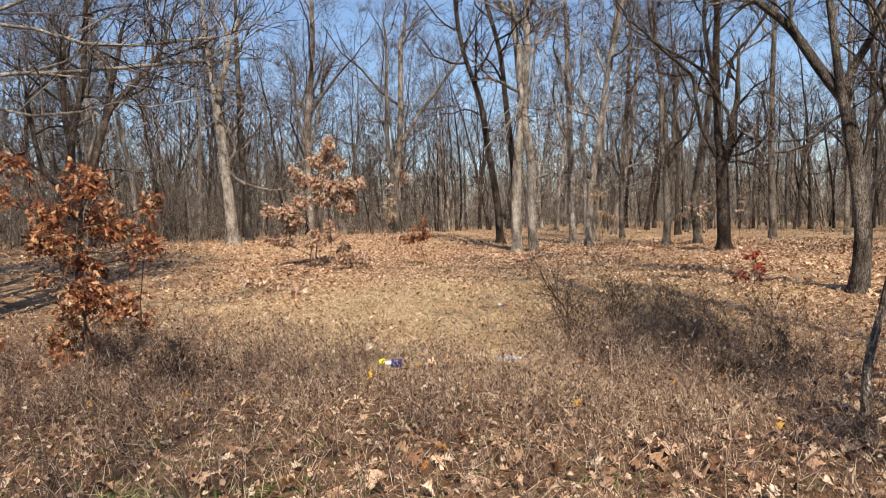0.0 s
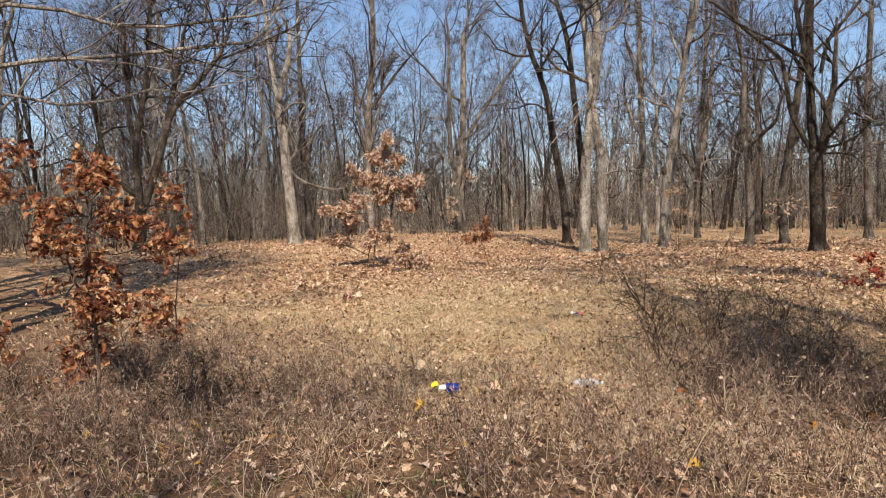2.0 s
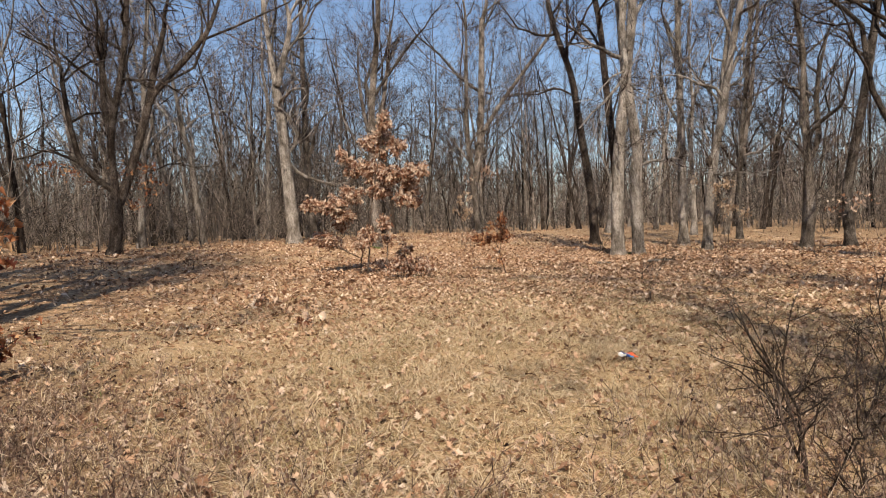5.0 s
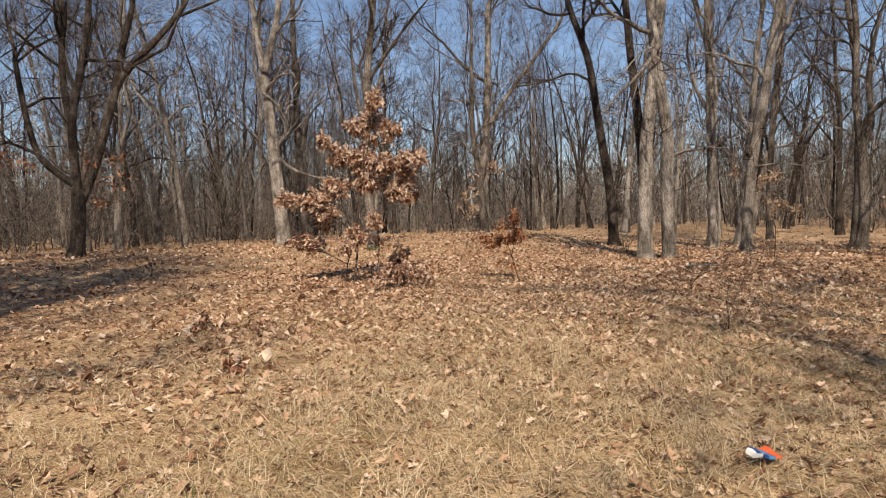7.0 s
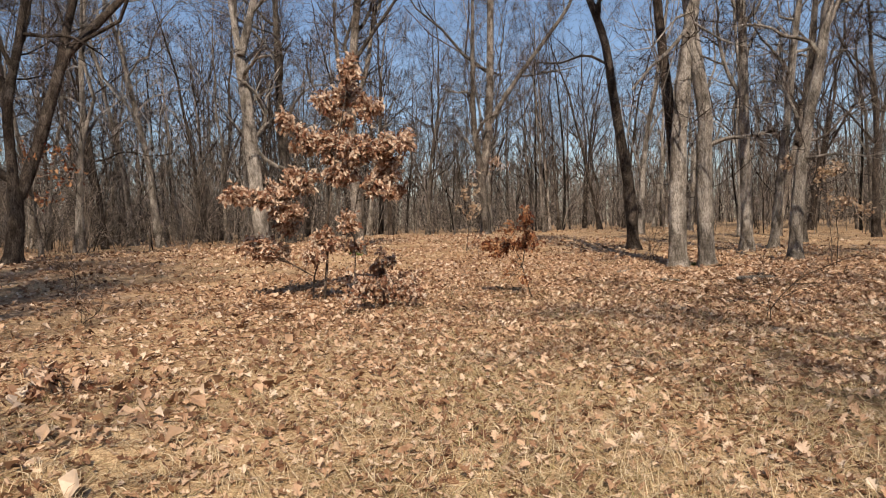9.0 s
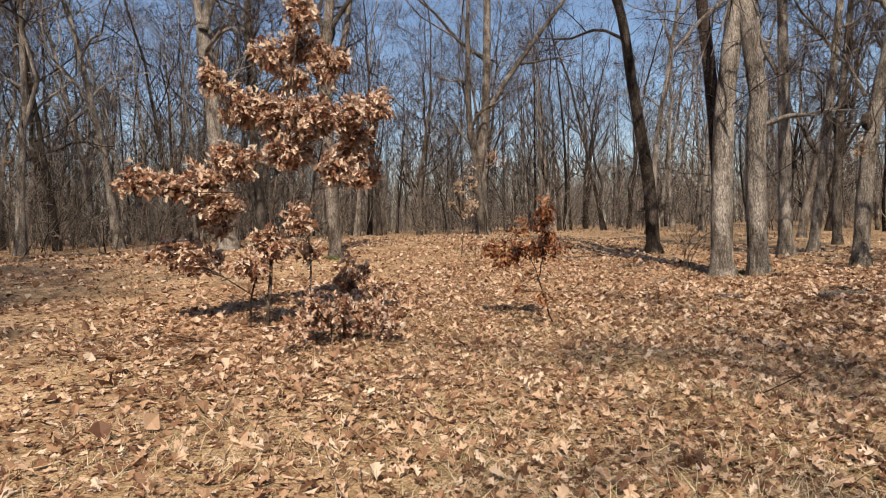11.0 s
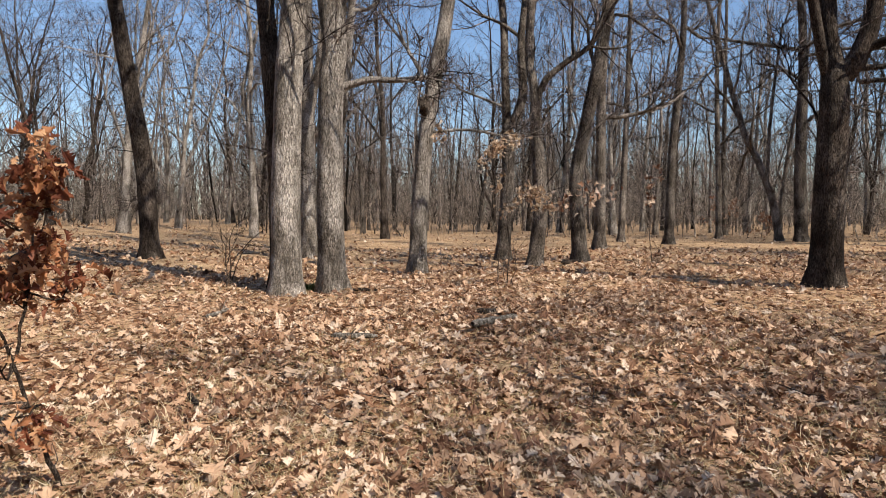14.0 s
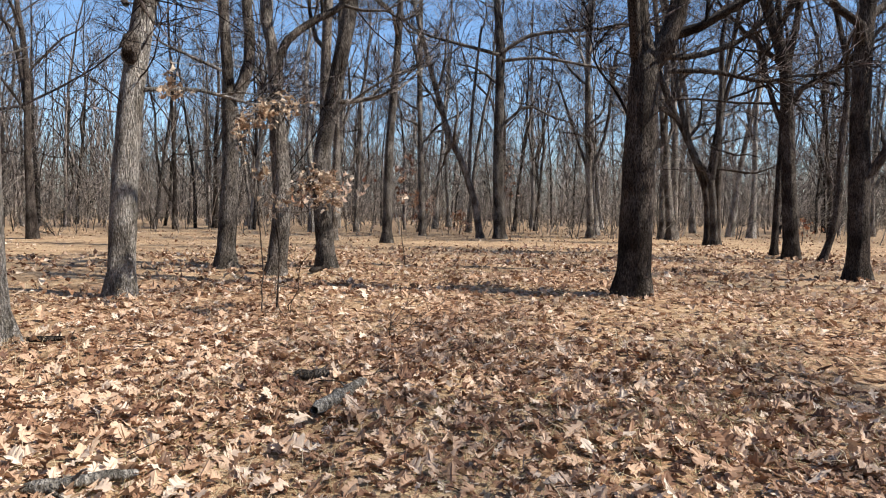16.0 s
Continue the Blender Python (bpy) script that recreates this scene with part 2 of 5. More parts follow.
def plain(name, color, rough=0.5, spec=0.5, vary=0.25):
    m, n, l, b = material(name, rough, spec)
    tc = n.new("ShaderNodeTexCoord")
    t = noise_node(n, l, tc.outputs["Object"], 30.0, 4.0)
    l.new(mixed(n, l, arith(n, l, "MULTIPLY", t.outputs[0], vary), color, tuple(0.4 * c for c in color)), b.inputs["Base Color"])
    return m


# ---- geometry helpers ----
class Soup:
    """Vertices and faces gathered for one mesh."""

    def __init__(self):
        self.v, self.f, self.n = [], [], 0

    def add(self, verts, faces):
        verts = np.asarray(verts, float).reshape(-1, 3)
        self.v.append(verts)
        self.f.append(np.asarray(faces, int) + self.n)
        self.n += len(verts)

    def mesh(self, name, mat, smooth=True):
        me = bpy.data.meshes.new(name)
        v = np.concatenate(self.v)
        me.vertices.add(len(v))
        me.vertices.foreach_set("co", v.ravel())
        loops = np.concatenate([f.ravel() for f in self.f])
        sizes = np.concatenate([np.full(len(f), f.shape[1]) for f in self.f])
        me.loops.add(len(loops))
        me.loops.foreach_set("vertex_index", loops)
        me.polygons.add(len(sizes))
        me.polygons.foreach_set("loop_start", np.concatenate([[0], np.cumsum(sizes)[:-1]]))
        me.polygons.foreach_set("use_smooth", np.full(len(sizes), smooth))
        me.update(calc_edges=True)
        me.materials.append(mat)
        return me


def part(name, geo, mat, parent, label="", smooth=True):
    """One mesh object under a thing, from a Soup or a bmesh."""
    if isinstance(geo, Soup):
        me = geo.mesh(name, mat, smooth)
    else:
        me = bpy.data.meshes.new(name)
        geo.to_mesh(me)
        geo.free()
        me.materials.append(mat)
        for p in me.polygons:
            p.use_smooth = smooth
    ob = new(name, me)
    ob.parent = parent
    if label:
        tagged(ob, label)
    return ob


def unit(a):
    return a / np.maximum(np.linalg.norm(a, axis=-1, keepdims=True), 1e-9)


def tubes(soup, P, R, sides, wobble=None):
    """Many tapering tubes at once: P (n, k, 3), R (n, k)."""
    n, k = R.shape
    T = unit(np.gradient(P, axis=1))
    ref = np.zeros((n, 1, 3))
    mean = np.abs(T.mean(1))
    ref[np.arange(n), 0, mean.argmin(1)] = 1
    U = unit(np.cross(T, np.broadcast_to(ref, T.shape)))
    W = np.cross(T, U)
    a = np.arange(sides) * 2 * np.pi / sides
    rr = R[:, :, None] * (np.ones((1, 1, sides)) if wobble is None else wobble)
    V = P[:, :, None] + rr[..., None] * (np.cos(a)[:, None] * U[:, :, None] + np.sin(a)[:, None] * W[:, :, None])
    idx = np.arange(n * k * sides).reshape(n, k, sides)
    nxt = np.roll(idx, -1, 2)
    F = np.stack([idx[:, :-1], nxt[:, :-1], nxt[:, 1:], idx[:, 1:]], -1).reshape(-1, 4)
    soup.add(V, F)


def spikes(soup, foot, way, length, radius):
    """Fine end twigs, each a long three-sided point."""
    n = len(foot)
    t = unit(way)
    ref = np.zeros((n, 3))
    ref[np.arange(n), np.abs(t).argmin(1)] = 1
    u = unit(np.cross(t, ref))
    w = np.cross(t, u)
    a = np.arange(3) * 2 * np.pi / 3
    base = foot[:, None] + radius[:, None, None] * (np.cos(a)[:, None] * u[:, None] + np.sin(a)[:, None] * w[:, None])
    V = np.concatenate([base, (foot + t * length[:, None])[:, None]], 1)
    soup.add(V, (np.array([(0, 1, 3), (1, 2, 3), (2, 0, 3)])[None] + (np.arange(n) * 4)[:, None, None]).reshape(-1, 3))


def grow(rng, start, way, length, radius, k, jitter, lift, tip=0.3):
    """Wandering shoots from their feet."""
    n = len(start)
    P = np.zeros((n, k, 3))
    P[:, 0] = start
    d = unit(way)
    for i in range(1, k):
        d = unit(d + rng.normal(0, jitter, (n, 3)) + np.array([0, 0, lift]))
        P[:, i] = P[:, i - 1] + d * (length / (k - 1))[:, None]
    s = np.linspace(0, 1, k)
    return P, radius[:, None] * (1 - (1 - tip) * s)


def spawn(rng, P, R, each, lo, hi, open_lo, open_hi, ratio, thin, up=0.15):
    """Feet, directions, lengths and radii of side shoots along the shoots P."""
    n, k, _ = P.shape
    own = np.repeat(np.arange(n), each)
    s = rng.uniform(lo, hi, len(own)) * (k - 1)
    i = np.minimum(s.astype(int), k - 2)
    f = (s - i)[:, None]
    foot = P[own, i] * (1 - f) + P[own, i + 1] * f
    t = unit(P[own, i + 1] - P[own, i])
    r = R[own, i] * (1 - f[:, 0]) + R[own, i + 1] * f[:, 0]
    side = rng.normal(0, 1, t.shape)
    side = unit(side - (side * t).sum(1, keepdims=True) * t)
    a = np.radians(rng.uniform(open_lo, open_hi, len(own)))[:, None]
    way = unit(np.cos(a) * t + np.sin(a) * side + np.array([0, 0, up]))
    whole = np.linalg.norm(np.diff(P, axis=1), axis=2).sum(1)[own]
    length = whole * ratio * rng.uniform(0.6, 1.25, len(own)) * (1.15 - 0.55 * s / (k - 1))
    return foot, way, length, r * thin


def smooth_line(ctrl, k):
    """A rounded line through a few control points."""
    c = np.asarray(ctrl, float)
    c = np.vstack([2 * c[0] - c[1], c, 2 * c[-1] - c[-2]])
    m = len(c) - 3
    u = np.linspace(0, m, k)
    i = np.minimum(u.astype(int), m - 1)
    f = (u - i)[:, None]
    a, b, d, e = c[i], c[i + 1], c[i + 2], c[i + 3]
    return 0.5 * (2 * b + (d - a) * f + (2 * a - 5 * b + 4 * d - e) * f**2 + (3 * b - a - 3 * d + e) * f**3)


# ---- ground ----
def step(a, b, v):
    u = np.clip((v - a) / (b - a), 0, 1)
    return u * u * (3 - 2 * u)


def ground_z(x, y):
    x, y = np.asarray(x, float), np.asarray(y, float)
    z = 0.02 + 0.62 * step(-15, -33, x) + 0.12 * step(20, 29, y)
    z = z - 0.14 * np.exp(-((x + 12.5) ** 2 + (y - 20.5) ** 2) / 9)
    z = z - 0.42 * np.exp(-((x + 2.2) ** 2 + (y - 9.5) ** 2) / 12)
    z = z - 0.17 * np.exp(-((x + 7.2) ** 2 + (y - 3.2) ** 2) / 12)
    near = np.exp(-((x + 10) ** 2 + (y - 18) ** 2) / 1800)
    z = z + near * (0.025 * np.sin(1.7 * x + 0.9 * y) + 0.02 * np.sin(2.3 * y - 1.1 * x + 1) + 0.012 * np.sin(5.1 * x) * np.sin(4.3 * y))
    return z


def stretched(lo, hi, fine, far):
    c = list(np.arange(lo, hi + 1e-6, fine))
    s = fine
    while c[-1] < far:
        s *= 1.25
        c.append(c[-1] + s)
    s = fine
    while c[0] > -far:
        s *= 1.25
        c.insert(0, c[0] - s)
    return np.array(c)


gx, gy = stretched(-24, 4, 0.35, 2500), stretched(-4, 40, 0.35, 2500)
X, Y = np.meshgrid(gx, gy)
g = Soup()
gi = np.arange(X.size).reshape(X.shape)
g.add(np.stack([X, Y, ground_z(X, Y)], -1), np.stack([gi[:-1, :-1], gi[:-1, 1:], gi[1:, 1:], gi[1:, :-1]], -1).reshape(-1, 4))
ground = tagged(new("ground", g.mesh("ground", SOIL)), "leaf-strewn forest floor with dry grass patches", "ground", kind="structure")


# ---- trees ----
def trunk_into(soup, rng, line, radii, sides):
    k = len(line)
    a = np.arange(sides) * 2 * np.pi / sides
    h = line[:, 2] - line[0, 2]
    lobes = np.exp(-np.maximum(h, 0) / 0.28)[:, None] * (0.16 * np.cos(4 * a + rng.uniform(0, 6)) + 0.13 * np.cos(7 * a + rng.uniform(0, 6)))
    rough = 0.035 * np.sin(3 * a[None] + 1.3 * h[:, None] + rng.uniform(0, 6)) + rng.normal(0, 0.022, (k, sides))
    tubes(soup, line[None], radii[None], sides, (1 + lobes + rough)[None])


def crown_into(rng, tree, bark, limbs_P, limbs_R, twigs, counts, sides=(7, 4), thick=0.010, tips=(0.25, 0.75)):
    """Each limb with its side branches is one part; its fine twigs hang under it, or are gathered in twigs."""
    nb, nt, nl = counts
    gathered = twigs
    for P, R in zip(limbs_P, limbs_R):
        s = Soup()
        twigs = Soup() if gathered is None else gathered
        tubes(s, P[None], R[None], sides[0])
        f = spawn(rng, P[None], R[None], nb, 0.18, 1.0, 28, 62, 0.5, 0.55)
        bP, bR = grow(rng, *f[:3], np.maximum(f[3], 0.013), 5, 0.2, 0.07, 0.3)
        tubes(s, bP, bR, sides[1])
        limb = part("branch", s, bark, tree)
        f = spawn(rng, bP, bR, nt, 0.12, 1.0, 30, 65, 0.5, 0.6)
        tP, tR = grow(rng, *f[:3], np.maximum(f[3], thick), 3, 0.18, 0.05, 0.5)
        tubes(twigs, tP, tR, 3)
        f = spawn(rng, tP, tR, nl, 0.1, 1.0, 25, 62, 0.6, 0.75)
        spikes(twigs, f[0], f[1], rng.uniform(*tips, len(f[0])), np.maximum(f[3], 0.8 * thick))
        if gathered is None:
            tagged(part("twigs", twigs, TWIG, limb), kind="stuff")


def hero(seed, x, y, radius, across, trunk, limbs, top=17.5, bark=None, label="", crown_from=4.4, shoots=9, many=11, fork=None):
    """A tree whose lower trunk and main limbs bend in the upright plane along the direction across, or each limb along its own."""
    rng = np.random.default_rng(seed)
    bark = bark or BARK
    ca, sa = math.cos(radians(across)), math.sin(radians(across))
    tree = tagged(new("tree"), label or "tall bare oak tree with furrowed grey bark", "tree", "bare forest trees")
    tree.location = (x, y, float(ground_z(x, y)) - 0.06)

    def place(pts, deep=0.0, way=None):
        pts = np.asarray(pts, float)
        d = np.linspace(0, deep, len(pts))
        c, w = (ca, sa) if way is None else (math.cos(radians(way)), math.sin(radians(way)))
        return np.stack([pts[:, 1] * c - d * w, pts[:, 1] * w + d * c, pts[:, 0]], -1)

    ctrl = [(0.0, 0.0), *trunk]
    h1, o1 = ctrl[-1]
    h0, o0 = ctrl[-2]
    slope = (o1 - o0) / max(h1 - h0, 0.3)
    deep = rng.uniform(-0.6, 0.6)
    while h1 < top:
        rise = min(2.6, top - h1 + 0.2)
        slope = slope * 0.75 + rng.normal(0, 0.07)
        h1, o1 = h1 + rise, o1 + slope * rise
        ctrl.append((h1, o1))
    line = smooth_line(place(ctrl, deep), 46)
    h = line[:, 2]
    radii = radius * (1 + 0.42 * np.exp(-np.maximum(h, 0) / 0.2)) * np.clip(1.04 - 0.045 * h * (16 / top), 0.07, 1)
    if fork:
        radii = radii * (1 - (1 - fork[1]) * step(fork[0] - 0.3, fork[0] + 0.4, h))
    s = Soup()
    trunk_into(s, rng, line, radii, 16)
    stem = part("trunk", s, bark, tree)
    twigs = Soup()
    LP, LR = [], []
    for pts, r, *own in limbs:
        p = place(pts, rng.uniform(-0.5, 0.5) if r < 0.08 else 0.0, own[1] if len(own) > 1 else None)
        end = unit(p[-1] - p[-2])
        ext = []
        q, d = p[-1], end
        reach = own[0] if own else min(3.5, 14 * r + 0.5)
        for _ in range(4):
            d = unit(d + rng.normal(0, 0.2, 3) + np.array([0, 0, 0.12]))
            q = q + d * reach / 4
            ext.append(q)
        LP.append(smooth_line(np.vstack([p, ext]), 16))
        LR.append(r * np.linspace(1.05, 0.2, 16))
    n = many
    i = np.linspace(np.searchsorted(h, crown_from), 43, n).astype(int)
    az = rng.uniform(0, 2 * np.pi) + np.arange(n) * 2.4 + rng.normal(0, 0.3, n)
    el = np.radians(np.where(rng.random(n) < 0.35, rng.uniform(4, 32, n), rng.uniform(36, 70, n)))
    way = np.stack([np.cos(az) * np.cos(el), np.sin(az) * np.cos(el), np.sin(el)], -1)
    aP, aR = grow(rng, line[i], way, rng.uniform(2.6, 5.0, n) * top / 16.5, np.minimum(radii[i] * 0.55, 0.10), 9, 0.25, 0.05, 0.25)
    crown_into(rng, tree, bark, [*LP, *aP], [*LR, *aR], None, (7, 4, 4), tips=(0.3, 0.85))
    if shoots:
        j = rng.integers(np.searchsorted(h, 1.8), np.searchsorted(h, crown_from + 1), shoots)
        az = rng.uniform(0, 2 * np.pi, shoots)
        way = np.stack([np.cos(az), np.sin(az), rng.uniform(0.0, 0.9, shoots)], -1)
        sP, sR = grow(rng, line[j], way, rng.uniform(0.6, 1.9, shoots) + radius, np.full(shoots, 0.013), 6, 0.2, 0.03, 0.4)
        tubes(twigs, sP, sR, 4)
        f = spawn(rng, sP, sR, 6, 0.2, 1.0, 30, 65, 0.5, 0.7)
        tP, tR = grow(rng, *f, 3, 0.2, 0.03, 0.5)
        tubes(twigs, tP, tR, 3)
        f = spawn(rng, tP, tR, 4, 0.2, 1.0, 30, 65, 0.6, 0.8)
        spikes(twigs, f[0], f[1], f[2], f[3])
        tagged(part("twigs", twigs, TWIG, stem), kind="stuff")
    return tree


hero(1, -15.40, 26.88, 0.238, 11, [(1.81, 0.0), (3.31, 0.05), (4.06, 0.11)], [], bark=BARK_PALE, label="stout pale grey oak trunk joined at the foot with two others", crown_from=7.5)
# this stem stands in shade, which its darker bark colour imitates
hero(2, -15.61, 27.36, 0.167, 11, [(1.82, -0.01), (3.0, -0.06), (4.15, -0.14)], [], bark=BARK_DARK_SHADED, label="leaning oak stem coloured dark for its shade beside two pale trunks", crown_from=7.5)
hero(3, -14.71, 27.18, 0.218, 6, [(1.84, -0.04), (3.41, -0.01), (4.19, 0.04)], [([(3.39, 0.18), (3.5, 0.6), (3.48, 1.0), (3.5, 1.3)], 0.06, 0.25)], bark=BARK_PALE, label="pale grey oak trunk with a level side limb", crown_from=7.0)
burl_oak = hero(4, -13.40, 30.20, 0.179, -1, [(2.58, 0.16), (4.38, 0.41), (5.24, 0.59)], [([(4.16, 0.14), (4.56, -0.06), (5.06, -0.36)], 0.044), ([(3.0, 0.24), (3.08, 0.98), (3.0, 1.58)], 0.033)], bark=BARK_PALE, label="oak tree with a dark burl on its leaning trunk", crown_from=5.6)
bm = bmesh.new()
bmesh.ops.create_icosphere(bm, subdivisions=3, radius=0.15)
for v in bm.verts:
    v.co += noise.noise_vector(v.co * 9) * 0.06 + noise.noise_vector(v.co * 25) * 0.02
    v.co = Vector((v.co.x * 0.8 + 0.17, v.co.y - 0.08, v.co.z * 1.3 + 3.55))
part("burl", bm, BARK_DARK_SHADED, burl_oak, "dark knobbly burl")
hero(5, -11.10, 34.71, 0.192, -8, [(2.37, 0.15), (3.84, 0.11), (5.29, 0.04), (6.73, -0.01)], [([(3.69, 0.26), (4.58, 0.55), (5.88, 0.48), (6.75, 0.55)], 0.135), ([(4.27, -0.03), (4.55, -0.62), (4.82, -1.2)], 0.037)], fork=(3.7, 0.7), crown_from=6.5)
hero(6, -10.51, 32.78, 0.182, -15, [(1.49, 0.14), (3.12, 0.04), (4.4, -0.05), (5.24, -0.17)], [([(3.12, 0.06), (4.31, 0.09), (4.88, 0.57), (5.28, 1.22)], 0.096), ([(1.49, 0.14), (2.58, 0.19), (3.12, 0.04)], 0.057)], bark=BARK, label="dark oak with a split trunk and arched limb", fork=(3.1, 0.7), crown_from=7.5)
clad_oak = hero(7, -9.20, 33.54, 0.190, -19, [(2.12, -0.12), (3.68, 0.13), (5.7, 0.5)], [([(3.32, 0.13), (3.76, 0.73), (4.08, 1.21)], 0.031)], crown_from=7.0)
hero(8, -3.00, 44.24, 0.191, -24, [(3.36, 0.04), (6.68, 0.28), (9.52, 0.44)], [], crown_from=8.0)
hero(9, 4.11, 46.83, 0.285, -34, [(3.33, -0.14), (8.69, -0.15), (11.33, -0.32)], [([(8.82, -0.15), (9.23, -1.63), (9.64, -3.13)], 0.096), ([(8.95, -0.07), (9.73, 1.3), (9.92, 3.15), (10.08, 5.36)], 0.096), ([(8.55, -0.01), (8.67, 1.85), (8.18, 4.5)], 0.082)])
hero(10, 3.55, 47.72, 0.179, -32, [(1.98, -0.36), (3.9, -1.03), (4.99, -1.59), (7.44, -2.31)], [([(3.08, -0.6), (6.08, -0.51), (9.87, -0.15)], 0.083)])
hero(11, -6.50, 27.26, 0.247, -45, [(1.93, 0.04), (3.53, 0.07), (4.45, -0.05)], [([(3.52, 0.16), (3.76, 0.35), (4.24, 0.53), (4.88, 0.63)], 0.178), ([(3.62, 0.27), (3.64, 0.79), (3.86, 1.39)], 0.053), ([(3.39, 0.4), (3.36, 1.03), (3.21, 1.64)], 0.04), ([(2.78, -0.15), (3.12, -0.32), (3.47, -0.58)], 0.022), ([(3.4, -0.05), (3.85, -0.37), (5.15, -0.93), (6.7, -1.1), (7.5, -2.0), (8.7, -3.2)], 0.09, 1.5, 36), ([(6.2, 0.15), (7.3, 0.35), (8.0, 0.9), (8.8, 1.5)], 0.07, 2.0, 36), ([(3.6, -0.1), (5.0, -0.2), (6.5, -0.3), (8.2, -0.6)], 0.12, 3.0, 36)], bark=BARK_DARK_SHADED, label="stout dark oak forking low into two thick stems", crown_from=5.0, fork=(3.5, 0.68))
hero(12, 4.34, 31.94, 0.213, -56, [(3.42, -0.21), (5.53, -0.35), (7.03, -0.77), (8.03, -1.03)], [([(3.42, -0.16), (4.58, -0.61), (5.91, -0.96)], 0.083), ([(5.53, -0.32), (6.79, -0.11), (7.88, -0.01)], 0.111)], bark=BARK_DARK_SHADED)
hero(13, 3.90, 30.77, 0.093, -58, [(1.31, 0.3), (3.27, 0.36), (5.2, 0.42)], [], bark=BARK_DARK_SHADED)
hero(14, 5.20, 33.11, 0.104, -55, [(2.17, 0.06), (4.42, 0.1)], [], bark=BARK_DARK_SHADED)
hero(15, -0.40, 27.37, 0.195, -61, [(2.19, -0.04), (3.83, -0.07), (5.45, -0.04)], [([(2.08, -0.0), (2.29, 0.22), (2.72, 0.43)], 0.105)], bark=BARK_DARK_SHADED, label="stout dark oak at the edge of shade")
hero(16, 9.52, 39.18, 0.166, -50, [(2.23, -0.13), (4.62, -0.99), (6.07, -1.71)], [([(2.23, -0.09), (4.35, 0.13), (6.66, 0.6)], 0.115), ([(1.99, -0.13), (3.17, 0.06), (3.04, 1.36)], 0.064)], bark=BARK_DARK_SHADED)
hero(17, 9.87, 39.04, 0.143, -51, [(3.18, -0.01), (6.0, -0.03), (8.76, 0.42)], [], bark=BARK_DARK_SHADED)
hero(18, 12.83, 44.79, 0.195, -47, [(5.04, -0.06), (9.34, -0.05)], [])
hero(19, 13.48, 44.63, 0.181, -48, [(5.07, -0.07), (9.41, -0.33)], [])
hero(20, 9.79, 46.84, 0.188, -41, [(4.16, -0.19), (7.94, -0.33), (11.67, -0.19)], [([(2.98, -0.13), (5.89, 0.71), (9.33, 1.05)], 0.091), ([(3.57, -0.23), (6.21, -1.16), (7.98, -1.78)], 0.076)])
hero(21, 2.21, 51.31, 0.164, -27, [(3.48, -0.1), (7.87, -0.26), (12.21, -0.22)], [])
hero(22, 12.03, 43.47, 0.207, -44, [(4.22, -0.37), (7.41, -0.7), (11.39, -1.06)], [([(4.48, -0.19), (5.32, -1.1), (7.04, -2.6)], 0.108)])
hero(23, 9.26, 38.64, 0.149, -47, [(2.62, -0.21), (3.75, -0.91), (5.34, -1.35)], [([(2.84, -0.16), (5.23, 0.07), (8.47, 0.05)], 0.119)])
hero(24, -4.23, 47.04, 0.157, -17, [(3.28, 0.1), (7.16, 0.21), (10.99, 0.28)], [])
hero(25, 4.99, 57.00, 0.178, -25, [(4.1, -0.08), (9.45, -0.1), (14.04, -0.1)], [])
hero(26, -20.08, 33.16, 0.220, 25, [(2.24, -0.12), (3.73, -0.31), (6.14, -0.67), (8.37, -0.99)], [([(2.61, -0.15), (2.25, -0.19)], 0.058), ([(7.24, -0.7), (7.81, -1.69), (7.64, -2.62)], 0.058)], bark=BARK_DARK_SHADED, label="dark leaning oak trunk in deep shade", crown_from=8.6)
hero(27, -16.29, 37.41, 0.165, 14, [(3.16, 0.34), (5.54, 0.59), (8.25, 0.84)], [], bark=BARK_PALE, crown_from=6.5)
hero(28, -17.03, 43.95, 0.181, 12, [(3.14, 0.01), (6.58, 0.22), (8.84, 0.42)], [])
hero(29, -16.48, 35.14, 0.213, 20, [(4.11, -0.03), (7.26, -0.06), (9.35, -0.09)], [([(5.8, -0.13), (6.91, -0.64), (8.22, -0.92)], 0.082)], bark=BARK_PALE, crown_from=7.0)
hero(30, -25.86, 24.12, 0.192, 53, [(2.6, -0.1), (5.48, -0.12), (7.39, 0.02)], [([(5.01, -0.05), (6.77, 0.48), (8.05, 0.67)], 0.091), ([(4.53, -0.12), (6.43, -0.48), (7.69, -0.6)], 0.082), ([(3.73, -0.09), (4.84, -0.84), (5.93, -1.43)], 0.049)], bark=BARK, label="grey tree with mossy foot and rising limbs")
hero(31, -32.92, 24.52, 0.327, 58, [(3.96, -0.28), (6.51, -0.49), (8.28, -0.67), (11.03, -1.0)], [([(8.28, -0.62), (9.55, -0.28), (11.09, 0.1)], 0.187), ([(4.47, -0.26), (3.7, 0.46), (3.17, 1.97)], 0.093)], bark=BARK_PALE, label="pale smooth-barked tree with a high fork", fork=(8.3, 0.65))
hero(32, -35.51, 27.66, 0.228, 53, [(4.5, -0.25), (9.79, -0.33), (15.04, -0.3)], [])
